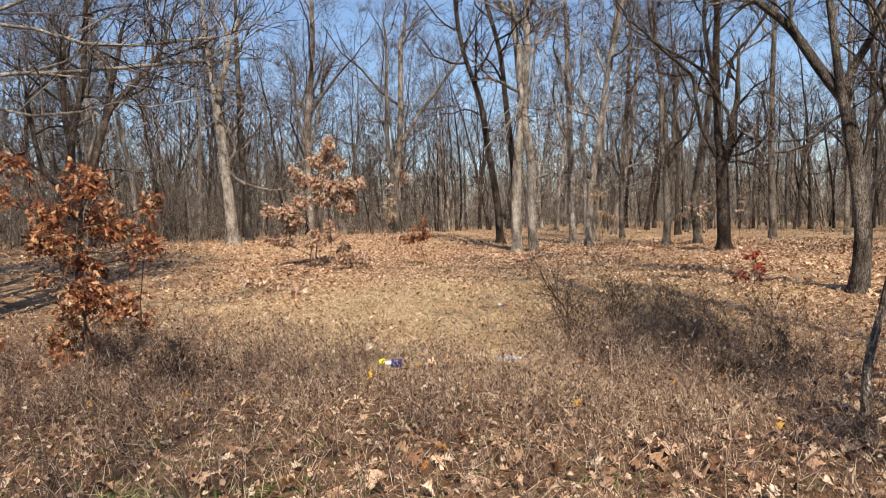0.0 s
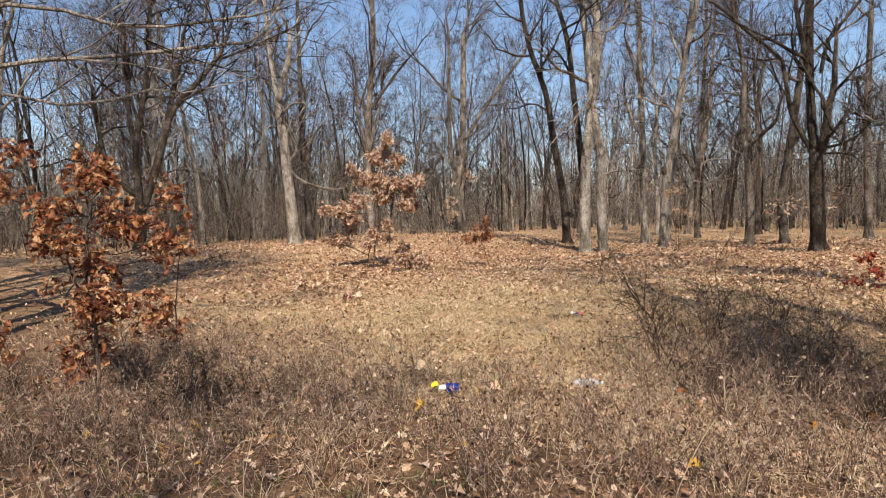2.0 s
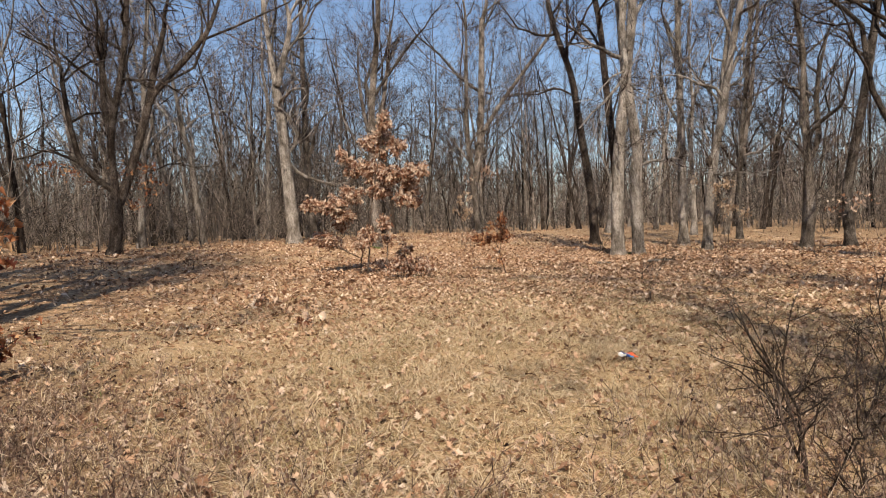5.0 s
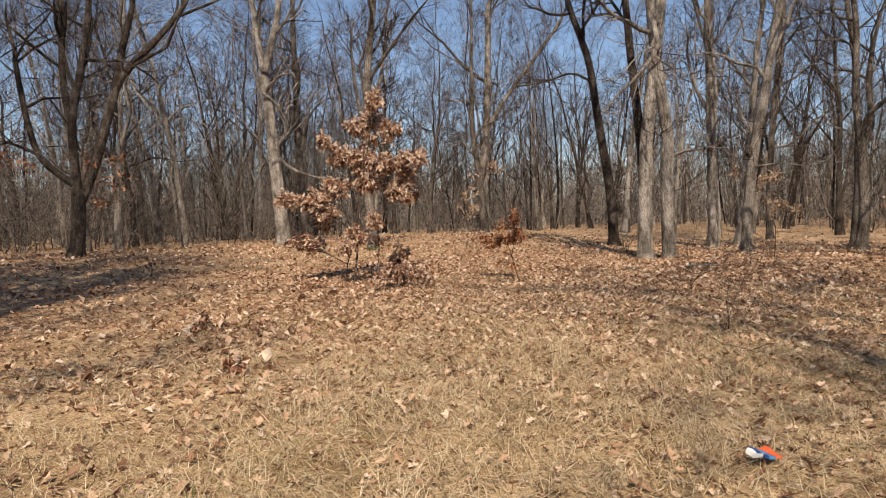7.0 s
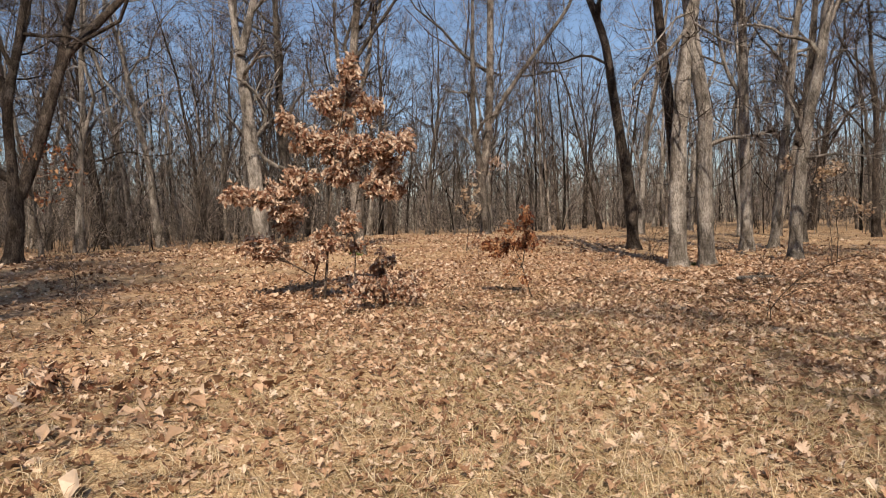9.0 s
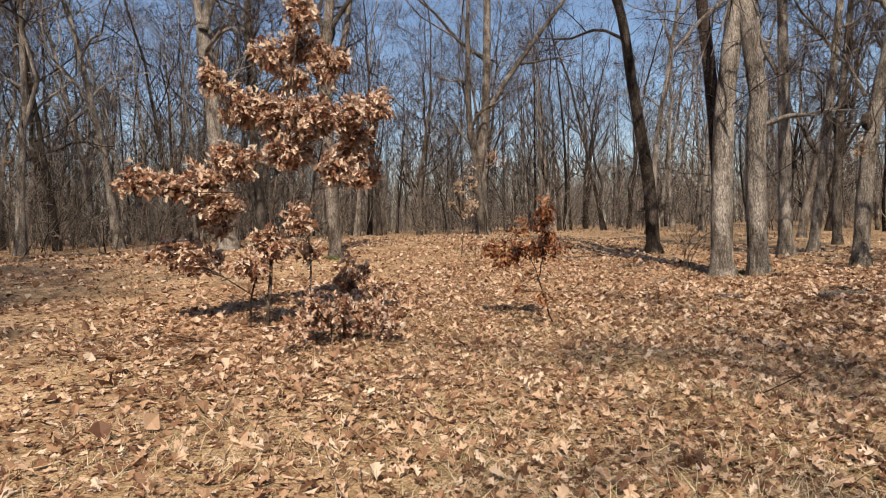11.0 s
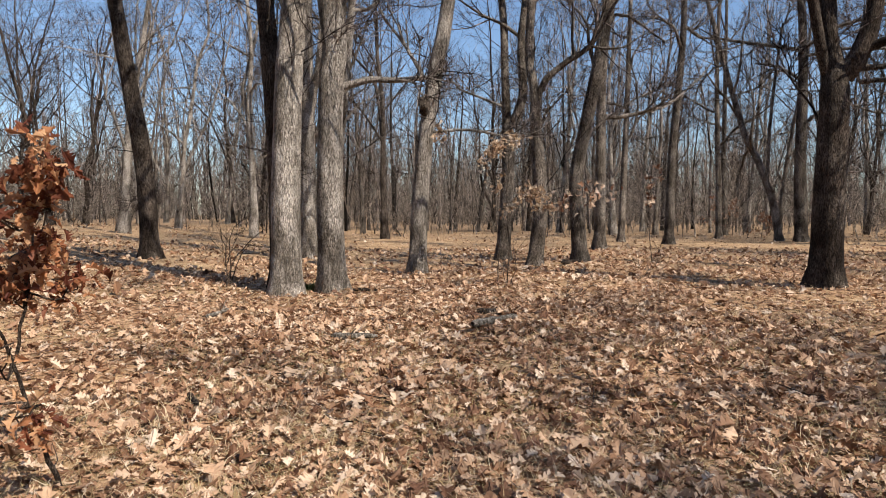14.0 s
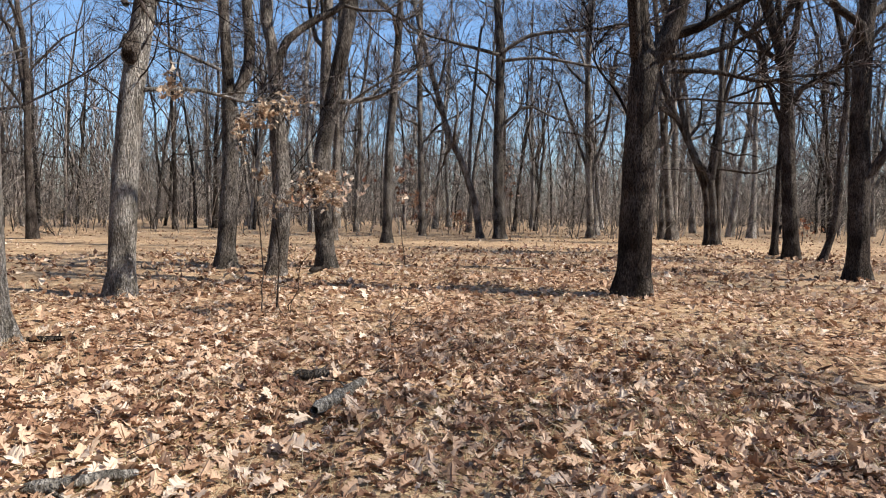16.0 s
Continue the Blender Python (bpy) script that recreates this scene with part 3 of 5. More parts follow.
wide_oak = hero(33, -31.31, 14.75, 0.246, 74, [(1.69, 0.16), (3.02, 0.11), (4.9, 0.07), (6.81, 0.43), (8.73, 0.73)], [([(2.07, 0.23), (3.6, 0.8), (5.75, 1.4), (6.75, 1.79), (7.83, 2.72), (9.05, 3.7)], 0.198), ([(6.15, 1.5), (7.73, 1.83), (8.93, 2.14)], 0.143), ([(2.64, 0.09), (3.37, -0.76), (4.28, -1.19), (6.61, -1.54)], 0.132), ([(4.53, 0.09), (6.38, -0.15), (8.61, -0.09)], 0.132)], label="wide-forked oak with four rising limbs and clinging leaves", crown_from=5.0, bark=BARK_DARK_SHADED, fork=(2.4, 0.68))
far_fork = hero(34, -36.23, 43.43, 0.249, 40, [(4.32, -0.32), (8.07, -0.68), (15.49, -0.55)], [([(3.94, -0.15), (8.03, 0.37), (15.43, 0.64)], 0.284), ([(7.29, 0.35), (9.47, 1.68), (11.97, 3.59), (14.45, 5.49)], 0.17)])
hero(35, -1.15, 15.00, 0.158, 4, [(1.22, 0.07), (2.29, -0.01), (3.37, -0.15), (3.92, -0.26)], [([(3.81, -0.26), (4.4, -0.63), (5.24, -1.11), (5.78, -1.61)], 0.11), ([(3.91, -0.21), (4.31, -0.07), (4.7, 0.15), (5.18, 0.38)], 0.09), ([(3.92, -0.26), (4.68, -0.35), (5.55, -0.44)], 0.085), ([(2.28, 0.05), (3.17, 0.24), (3.51, 0.44)], 0.05), ([(3.5, -0.2), (3.3, -0.5), (3.05, -0.75), (3.0, -1.2)], 0.03, 0.6)], label="crooked forked oak with pale lichen at its foot", many=10, top=11.0, crown_from=5.0, fork=(3.5, 0.6))
hero(36, -7.03, 40.00, 0.198, 10, [(5.29, -0.03), (9.2, 0.09), (12.76, 0.23)], [])
hero(37, -20.16, 50.14, 0.209, 22, [(2.85, 0.49), (7.16, 1.41), (13.56, 2.07), (17.8, 2.22)], [])


# unseen trees added toward the sun, so their crowns shade the way in patches
for i, (x, y, low, top) in enumerate([(1.3, 8.8, 11.0, 18.0), (0.8, 13.4, 9.0, 18.0), (1.5, 6.6, 8.0, 17.0), (2.3, 5.0, 4.5, 12.0), (2.2, -4.5, 6.0, 11.5), (6.3, 0.7, 6.5, 15.0)]):
    hero(80 + i, x, y, 0.12, 20 + 50 * i, [(3.0, 0.1), (6.0, -0.1)], [], top=top, crown_from=low, many=10, shoots=0)

hero(63, -0.43, 6.13, 0.032, 36, [(0.5, 0.03), (0.95, 0.16), (1.6, 0.3), (2.4, 0.36)], [], top=5.0, crown_from=3.0, many=4, shoots=2, label="slim leaning young tree with lichen-spotted bark")

# unseen trees added behind the start, to throw streaks of shade from high crowns
for i, (x, y) in enumerate([(-9.8, 1.6), (-13.4, 3.7), (-15.8, 4.7), (-18.2, 5.4)]):
    hero(70 + i, x, y, 0.15, 40 * i, [(3.0, 0.1), (6.0, 0.0)], [], top=18.0, crown_from=8.0, many=20, shoots=0)

# the tree beside the start whose low boughs reach over the view
hero(60, -12.2, 2.6, 0.24, 49, [(1.5, 0.02), (3.2, 0.1), (5.0, 0.3)], [([(3.1, 0.2), (3.8, 1.5), (4.0, 3.2), (4.2, 4.6)], 0.035), ([(4.1, 0.3), (4.6, 2.0), (4.3, 3.4), (4.4, 4.6)], 0.032), ([(3.6, 0.2), (4.3, 1.2), (5.0, 2.6), (5.4, 3.6)], 0.03), ([(3.4, 0.2), (3.5, 1.4), (3.3, 2.6), (3.6, 3.8)], 0.025)], bark=BARK_PALE, label="oak beside the way with long low boughs")


def forest_tree(seed, top, radius, fork=False, bark=None):
    """A slender forest tree at the origin, made once and then copied."""
    rng = np.random.default_rng(seed)
    bark = bark or BARK
    tree = tagged(new("tree"), "slender bare forest tree with grey-brown bark", "tree", "bare forest trees")
    k = 13
    hs = np.linspace(0, top, k)
    bend = np.cumsum(rng.normal(0, 0.24, (k, 2)), 0) * np.linspace(0, 1, k)[:, None]
    lean = rng.normal(0, 0.05, 2)
    line = np.concatenate([bend + lean * hs[:, None], hs[:, None]], 1)
    radii = radius * np.clip(1.0 - 0.9 * hs / top, 0.08, 1) * (1 + 0.6 * np.exp(-hs / 0.4))
    twigs, s = Soup(), Soup()
    trunk_into(s, rng, smooth_line(line, 20), np.interp(np.linspace(0, k - 1, 20), np.arange(k), radii), 8)
    n = 13
    lo = rng.uniform(0.13, 0.28)
    i = np.clip((np.linspace(lo, 0.92, n) * (k - 1)).astype(int), 1, k - 2)
    az = rng.uniform(0, 6) + np.arange(n) * 2.4
    el = np.radians(np.where(rng.random(n) < 0.3, rng.uniform(0, 30, n), rng.uniform(38, 74, n)))
    way = np.stack([np.cos(az) * np.cos(el), np.sin(az) * np.cos(el), np.sin(el)], -1)
    size = rng.uniform(0.18, 0.38, n) * top
    rad = np.minimum(radii[i] * 0.5, 0.08)
    if fork:
        size[0], rad[0], way[0, 2] = 0.62 * top, radii[i[0]] * 0.8, 2.2
        way = unit(way)
    aP, aR = grow(rng, line[i], way, size, rad, 7, 0.22, 0.06, 0.2)
    part("trunk", s, bark, tree)
    crown_into(rng, tree, bark, aP, aR, twigs, (7, 4, 3), (5, 3), 0.010, (0.35, 1.0))
    m = 13
    j = rng.integers(1, max(2, int(lo * k) + 1), m)
    az = rng.uniform(0, 6.3, m)
    sP, sR = grow(rng, line[j] + rng.uniform(-0.4, 0.4, (m, 1)) * np.array([0, 0, 1.0]), np.stack([np.cos(az), np.sin(az), rng.uniform(0.0, 0.8, m)], -1), rng.uniform(0.8, 2.2, m), np.full(m, 0.014), 5, 0.2, 0.02, 0.4)
    tubes(twigs, sP, sR, 3)
    f = spawn(rng, sP, sR, 5, 0.3, 1.0, 30, 65, 0.5, 0.7)
    spikes(twigs, f[0], f[1], f[2], f[3])
    tagged(part("twigs", twigs, TWIG, tree), kind="stuff")
    return tree


rng = np.random.default_rng(5)
kinds = [forest_tree(100 + i, *spec) for i, spec in enumerate([(18.5, 0.14, False, BARK), (20.0, 0.17, True, BARK_DARK_SHADED), (16.0, 0.10, True, BARK), (20.5, 0.19, False, BARK_PALE), (18.5, 0.15, True, BARK_DARK_SHADED), (13.0, 0.07, False, BARK), (20.0, 0.17, True, BARK_PALE), (17.5, 0.12, True, BARK_DARK_SHADED), (19.0, 0.15, True, BARK_PALE)])]
HERO_XY = np.array([tuple(o.location[:2]) for o in scene.objects if o.name.startswith("tree") and o not in kinds])
taken = [tuple(p) for p in HERO_XY]
spots = []
tries = 0
while len(spots) < 138 and tries < 20000:
    tries += 1
    a, d = rng.uniform(0, 2 * np.pi), math.sqrt(rng.uniform(24**2, 64**2))
    x, y = -9 + d * math.cos(a), 14 + d * math.sin(a)
    bearing = math.degrees(math.atan2(x + 9, y - 14))
    if not -85 < bearing < 75 and rng.random() < 0.93:
        continue
    if bearing > -8 and (rng.random() < 0.35 or math.hypot(x + 14, y - 19.7) < 41):
        continue
    if min(math.hypot(x - px, y - py) for px, py in ((-14, 19.7), (-7, 9), (0, 0), (-11, 15))) < (25 if bearing < -62 else 28.5):
        continue
    if min(math.hypot(x - px, y - py) for px, py in taken) < 2.3:
        continue
    spots.append((x, y))
    taken.append((x, y))
# from (-15.5, 3.4) on, the listed trees are unseen ones added for shade
for i, (x, y) in enumerate(spots + [(-37.5, 10.6), (-41, 14), (-36.5, 17.0), (-40, 19.5), (-44, 12), (-15.5, 3.4), (-17.5, 0.8), (-20.5, 4.6), (-23.0, 2.5), (-27.0, 6.3), (-18.5, 4.2), (-24.5, 5.0), (-29, 6.0), (-21, 0.5), (-33, 4.0), (6.5, 21.5), (9.5, 25.0), (11.5, 20.5), (10.0, 7.0), (12.0, -4.0), (14.0, 13.0), (-14.0, -9.0), (7.0, -12.0)]):
    kind = kinds[i % len(kinds)]
    m = pose(x, y, float(ground_z(x, y)) - 0.05, rng.normal(0, 1.8), rng.normal(0, 1.8), rng.uniform(0, 360))
    if i < len(kinds):
        kind.matrix_basis = m
        kind.scale = (1, 1, 1)
    else:
        copy_thing(kind, m)

# the far woods, past the trees that can be told apart
s = Soup()
n = 560
a = np.radians(rng.uniform(-112, 98, n))
d = np.sqrt(rng.uniform(46**2, 100**2, n))
fx, fy = -10 + d * np.sin(a), 16 + d * np.cos(a)
foot = np.stack([fx, fy, ground_z(fx, fy) - 0.1], -1)
tP, tR = grow(rng, foot, np.stack([rng.normal(0, 0.05, n), rng.normal(0, 0.05, n), np.ones(n)], -1), rng.uniform(10, 18, n), rng.uniform(0.06, 0.16, n), 6, 0.06, 0.1, 0.2)
tubes(s, tP, tR, 4)
f = spawn(rng, tP, tR, 10, 0.08, 0.97, 22, 55, 0.3, 0.5, 0.35)
bP, bR = grow(rng, *f[:3], np.maximum(f[3], 0.02), 3, 0.14, 0.08, 0.4)
tubes(s, bP, bR, 3)
f = spawn(rng, bP, bR, 5, 0.15, 1.0, 25, 55, 0.55, 0.7)
cP, cR = grow(rng, *f[:3], np.maximum(f[3], 0.016), 2, 0.16, 0.05, 0.6)
spikes(s, f[0], cP[:, 1] - cP[:, 0], f[2] * 1.2, np.maximum(f[3], 0.018))
f = spawn(rng, cP, cR, 4, 0.1, 1.0, 20, 55, 0.6, 0.8)
spikes(s, f[0], f[1], np.maximum(f[2], 0.5) * 1.1, np.full(len(f[0]), 0.011))
n = 3400
a = np.radians(rng.uniform(-112, 98, n))
d = np.sqrt(rng.uniform(88**2, 190**2, n))
fx, fy = -10 + d * np.sin(a), 16 + d * np.cos(a)
foot = np.stack([fx, fy, ground_z(fx, fy) - 0.1], -1)
tP, tR = grow(rng, foot, np.stack([rng.normal(0, 0.07, n), rng.normal(0, 0.07, n), np.ones(n)], -1), rng.uniform(8, 16.5, n), rng.uniform(0.08, 0.17, n), 2, 0.03, 0.1, 0.2)
spikes(s, foot, tP[:, 1] - tP[:, 0], np.linalg.norm(tP[:, 1] - tP[:, 0], axis=1), tR[:, 0])
f = spawn(rng, tP, tR, 26, 0.04, 0.97, 20, 60, 0.28, 0.5, 0.35)
spikes(s, f[0], f[1], f[2], rng.uniform(0.04, 0.085, len(f[0])))
# unseen trees added behind the start, to hold back fill light from the sky
n = 420
a = np.radians(rng.uniform(98, 250, n))
d = np.sqrt(rng.uniform(26**2, 80**2, n))
fx, fy = -6 + d * np.sin(a), 8 + d * np.cos(a)
foot = np.stack([fx, fy, ground_z(fx, fy) - 0.1], -1)
tP, tR = grow(rng, foot, np.stack([rng.normal(0, 0.07, n), rng.normal(0, 0.07, n), np.ones(n)], -1), rng.uniform(9, 17, n), rng.uniform(0.09, 0.2, n), 2, 0.03, 0.1, 0.2)
spikes(s, foot, tP[:, 1] - tP[:, 0], np.linalg.norm(tP[:, 1] - tP[:, 0], axis=1), tR[:, 0])
f = spawn(rng, tP, tR, 22, 0.08, 0.97, 20, 60, 0.26, 0.5, 0.3)
spikes(s, f[0], f[1], f[2], rng.uniform(0.03, 0.06, len(f[0])))
tagged(new("far_woods", s.mesh("far_woods", FAR_BARK)), "distant bare winter woods of grey trunks", "woods", kind="stuff")

# brushy undergrowth between the trunks
s = Soup()
n = 5200
a = np.radians(rng.uniform(-98, 90, n))
d = np.sqrt(rng.uniform(34**2, 120**2, n))
fx, fy = -9 + d * np.sin(a), 14 + d * np.cos(a)
keep = np.min([np.hypot(fx - px, fy - py) for px, py in ((-14, 19.7), (-7, 9), (0, 0))], 0) > 34
fx, fy = np.append(fx[keep], rng.uniform(-54, -36, 330)), np.append(fy[keep], rng.uniform(4, 34, 330))
n = len(fx)
foot = np.stack([fx, fy, ground_z(fx, fy) - 0.05], -1)
way = np.stack([rng.normal(0, 0.2, n), rng.normal(0, 0.2, n), np.ones(n)], -1)
tP, tR = grow(rng, foot, way, 1.2 + 6.5 * rng.random(n) ** 1.9, 0.012 + 0.035 * rng.random(n) ** 2, 4, 0.16, 0.02, 0.35)
tubes(s, tP, tR, 3)
f = spawn(rng, tP, tR, 9, 0.05, 1.0, 30, 75, 0.5, 0.6)
bP, bR = grow(rng, *f[:3], np.maximum(f[3], 0.013), 2, 0.18, 0.04, 0.6)
spikes(s, f[0], f[1], f[2], np.maximum(f[3], 0.014))
f = spawn(rng, bP, bR, 3, 0.15, 1.0, 25, 60, 0.7, 0.8, 0.3)
spikes(s, f[0], f[1], f[2] * 1.2, np.full(len(f[0]), 0.011))
tagged(new("undergrowth", s.mesh("undergrowth", BRUSH)), "thin leafless brush under the distant trees", "undergrowth", kind="stuff")


# ---- leaves ----
def leaf_template(seed, fine, curl=1.0):
    """A lobed oak leaf, one long, stalk at the origin, curled and cupped."""
    r = np.random.default_rng(seed)
    if fine == "chip":
        s = np.array([0, 0.5, 1.0])
        w = np.array([0.08, 0.36, 0.06]) * r.uniform(0.7, 1.3)
    elif fine is None:
        s = np.array([0, 0.38, 0.68, 1.0])
        w = np.array([0.0, 0.3, 0.34, 0.0]) * r.uniform(0.85, 1.15)
    elif fine == 0 and fine is not False:
        s = np.array([0, 0.28, 0.45, 0.7, 1.0])
        w = np.array([0.015, 0.24, 0.14, 0.34, 0.04]) * r.uniform(0.85, 1.15)
    elif fine:
        s = np.array([0, 0.13, 0.2, 0.28, 0.36, 0.44, 0.53, 0.61, 0.69, 0.79, 0.89, 1.0])
        w = np.array([0.012, 0.02, 0.15, 0.2, 0.1, 0.26, 0.3, 0.13, 0.27, 0.28, 0.15, 0.03]) * r.uniform(0.85, 1.15)
    else:
        s = np.array([0, 0.2, 0.34, 0.5, 0.66, 0.8, 1.0])
        w = np.array([0.012, 0.17, 0.1, 0.34, 0.14, 0.3, 0.03]) * r.uniform(0.85, 1.15)
    cup, arch, twist, hook = curl * r.uniform(-0.6, 1.0), curl * r.uniform(-0.5, 0.6), curl * r.uniform(-0.6, 0.6), curl * r.uniform(-0.3, 0.5)
    out = []
    for sgn in (-1, 0, 1):
        x = sgn * w * (1 + r.uniform(-0.12, 0.12, len(s)) * abs(sgn))
        sy = s + (0.05 * (s < 0.85) * abs(sgn) if fine else 0)
        z = cup * np.abs(x) * 0.9 + hook * np.maximum(s - 0.45, 0) ** 2 + arch * (4 * s * (1 - s)) * 0.35 + twist * x * (s - 0.4) + abs(sgn) * r.normal(0, 0.045, len(s))
        out.append(np.stack([x, sy - 0.0, z], -1))
    k = len(s)
    V = np.concatenate(out)
    F = []
    for c in range(2):
        for i in range(k - 1):
            F.append((c * k + i, (c + 1) * k + i, (c + 1) * k + i + 1, c * k + i + 1))
    return V, np.array(F)


def lobed_template(seed, lobes=3, curl=1.0, slim=1.0, rounded=False):
    """A light oak leaf: two half blades with rounded lobes, folded along the midrib."""
    r = np.random.default_rng(seed)
    fat = slim * r.uniform(0.85, 1.2)
    s, w = [0.0, 0.16], [0.0, 0.03]
    for i in range(lobes):
        a = 0.2 + 0.62 * i / lobes
        full = (0.17, 0.29, 0.30, 0.2)[i] if lobes > 2 else (0.22, 0.32)[i]
        b = 0.62 / lobes
        s += [a + b * 0.3, a + b * 0.72, a + b * 0.92] if rounded else [a + b * 0.5, a + b * 0.88]
        w += [full * 0.95, full * 1.05, full * 0.4] if rounded else [full * 1.08, full * 0.45]
    s, w = np.array(s + [0.93, 1.0]), np.array(w + [0.15, 0.0]) * fat
    cup, hook, twist = curl * r.uniform(-0.35, 0.75), curl * r.uniform(-0.35, 0.5), curl * r.uniform(-0.5, 0.5)
    lift = lambda x, y: cup * np.abs(x) + hook * np.maximum(y - 0.4, 0) ** 2 + twist * x * (y - 0.4)
    V, F = [], []
    k = len(s)
    mid = np.array([0.0, 0.5, 1.0])
    V = [np.stack([0 * mid, mid, lift(0 * mid, mid)], -1)]
    for g, sgn in enumerate((-1, 1)):
        x = sgn * w[1:-1] * (1 + r.uniform(-0.2, 0.2, k - 2))
        y = s[1:-1] + r.uniform(-0.02, 0.02, k - 2)
        V.append(np.stack([x, y, lift(x, y) + r.normal(0, 0.03 * curl, k - 2)], -1))
        ring = list(3 + g * (k - 2) + np.arange(k - 2))
        face = [0, *ring, 2, 1]
        F.append(face if sgn > 0 else face[::-1])
    return np.concatenate(V), np.array(F)


ROUND = [lobed_template(210 + i, 3, 1.2, 0.95, True) for i in range(12)]
LOBED = [lobed_template(150 + i, 3, 1.4) for i in range(12)]
FEW = [lobed_template(170 + i, 2, 1.3) for i in range(8)]
FINE = [leaf_template(i, True, 1.25) for i in range(9)]
COARSE = [leaf_template(20 + i, False, 1.5) for i in range(9)]


def turns(yaw, pitch, roll):
    cy, sy, cp, sp, cr, sr = np.cos(yaw), np.sin(yaw), np.cos(pitch), np.sin(pitch), np.cos(roll), np.sin(roll)
    o, z = np.ones_like(yaw), np.zeros_like(yaw)
    A = np.stack([cy, -sy, z, sy, cy, z, z, z, o], -1).reshape(-1, 3, 3)
    B = np.stack([o, z, z, z, cp, -sp, z, sp, cp], -1).reshape(-1, 3, 3)
    C = np.stack([cr, z, sr, z, o, z, -sr, z, cr], -1).reshape(-1, 3, 3)
    return A @ B @ C


def strew(soup, rng, templates, at, M, size):
    """Copies of the leaf templates joined into a soup."""
    pick = rng.integers(0, len(templates), len(at))
    for t, (V, F) in enumerate(templates):
        w = pick == t
        c = int(w.sum())
        if c == 0:
            continue
        P = np.einsum("nij,vj->nvi", M[w], V) * size[w][:, None, None] + at[w][:, None]
        soup.add(P, (F[None] + (np.arange(c) * len(V))[:, None, None]).reshape(-1, F.shape[1]))


def seg_dist(x, y, a, b):
    ax, ay, bx, by = *a, *b
    u = np.clip(((x - ax) * (bx - ax) + (y - ay) * (by - ay)) / ((bx - ax) ** 2 + (by - ay) ** 2), 0, 1)
    return np.hypot(x - ax - u * (bx - ax), y - ay - u * (by - ay)), u


# fallen leaves over the floor: dense round the later part of the way, thinner in the grass and far off
rng = np.random.default_rng(11)
LEAVES = Soup()
def litter(count, box, chance, templates, lo, hi, tilt):
    x, y = rng.uniform(box[0], box[1], count), rng.uniform(box[2], box[3], count)
    keep = rng.random(count) < chance(x, y)
    x, y = x[keep], y[keep]
    n = len(x)
    at = np.stack([x, y, ground_z(x, y) + rng.uniform(0.002, 0.024, n)], -1)
    M = turns(rng.uniform(0, 2 * np.pi, n), rng.normal(0, tilt, n), rng.normal(0, tilt, n))
    strew(LEAVES, rng, templates, at, M, (lo + (hi - lo) * rng.random(n) ** 1.6) * np.where(rng.random(n) < 0.04, 1.25, 1))


def leafy(x, y):
    patch = 0.5 + 0.5 * np.sin(0.9 * x + 1.3 * np.sin(0.7 * y)) * np.sin(0.8 * y + 1.1 * np.sin(0.6 * x))
    grassy = np.exp(-(((x + 7) ** 2 + (y - 9) ** 2) / 34))
    return np.clip((0.55 + 0.45 * patch) * (1 - 0.2 * grassy), 0, 1)


def clumps(x, y):
    """Uneven growth, from 0 to 1, over a metre or so."""
    return 0.5 + 0.25 * np.sin(4.1 * x + 2.2 * np.sin(2.3 * y)) + 0.25 * np.sin(3.7 * y + 2.0 * np.sin(2.9 * x) + 1)


def corridor(x, y):
    return seg_dist(x, y, (-2.0, 4.5), (-12.5, 20.5))[0]


CHIP = [leaf_template(130 + i, "chip", 1.6) for i in range(6)]
SMALL = [leaf_template(60 + i, None) for i in range(5)]
HANGING = [lobed_template(190 + i, 3, 2.6, 0.75) for i in range(12)]
CURLED = [leaf_template(110 + i, True, 2.4) for i in range(9)]
END = (-12.3, 22.6)
def end_dist(x, y):
    return np.hypot(x - END[0], y - END[1])


def turf(x, y):
    """How much the dry grass of the glade takes the leaves' place."""
    return np.exp(-((x + 6.8) ** 2 + (y - 8.8) ** 2) / 15)


litter(6500, (-16.5, -8.5, 18.5, 26.8), lambda x, y: np.clip(3.9 - end_dist(x, y), 0, 1), FINE, 0.075, 0.165, 0.34)
litter(21000, (-17.5, -7.5, 17.5, 27.5), lambda x, y: np.clip((4.8 - end_dist(x, y)) / 1.5, 0, 1), ROUND, 0.065, 0.155, 0.32)
litter(30000, (-21.5, -4, 14, 31.5), lambda x, y: (0.55 + 0.45 * leafy(x, y)) * np.clip(end_dist(x, y) - 3.4, 0, 1) * np.clip(2.5 - end_dist(x, y) / 5, 0, 1), LOBED, 0.07, 0.15, 0.34)
litter(82000, (-19, -1, 6.0, 20.5), lambda x, y: np.exp(-np.maximum(corridor(x, y) - 2.4, 0) / 1.5) * (0.35 + 0.65 * clumps(0.8 * x, 0.8 * y)) * step(6, 9.5, y) * (1 - 0.8 * turf(x, y)), LOBED, 0.055, 0.118, 0.36)
litter(70000, (-20, 1, 4.5, 22), lambda x, y: np.exp(-np.maximum(corridor(x, y) - 2.0, 0) / 3.2) * (0.3 + 0.7 * clumps(1.1 * x, 0.9 * y)) * step(4.5, 7, y) * (1 - 0.55 * turf(x, y)), FEW, 0.045, 0.10, 0.42)
litter(40000, (-27, 2, 2, 26), lambda x, y: np.exp(-np.maximum(corridor(x, y) - 6, 0) / 4) * step(2.5, 4.5, corridor(x, y)) * (0.3 + 0.7 * leafy(x, y)) * (end_dist(x, y) > 5) * step(1.5, 4.5, y), FEW, 0.07, 0.125, 0.38)
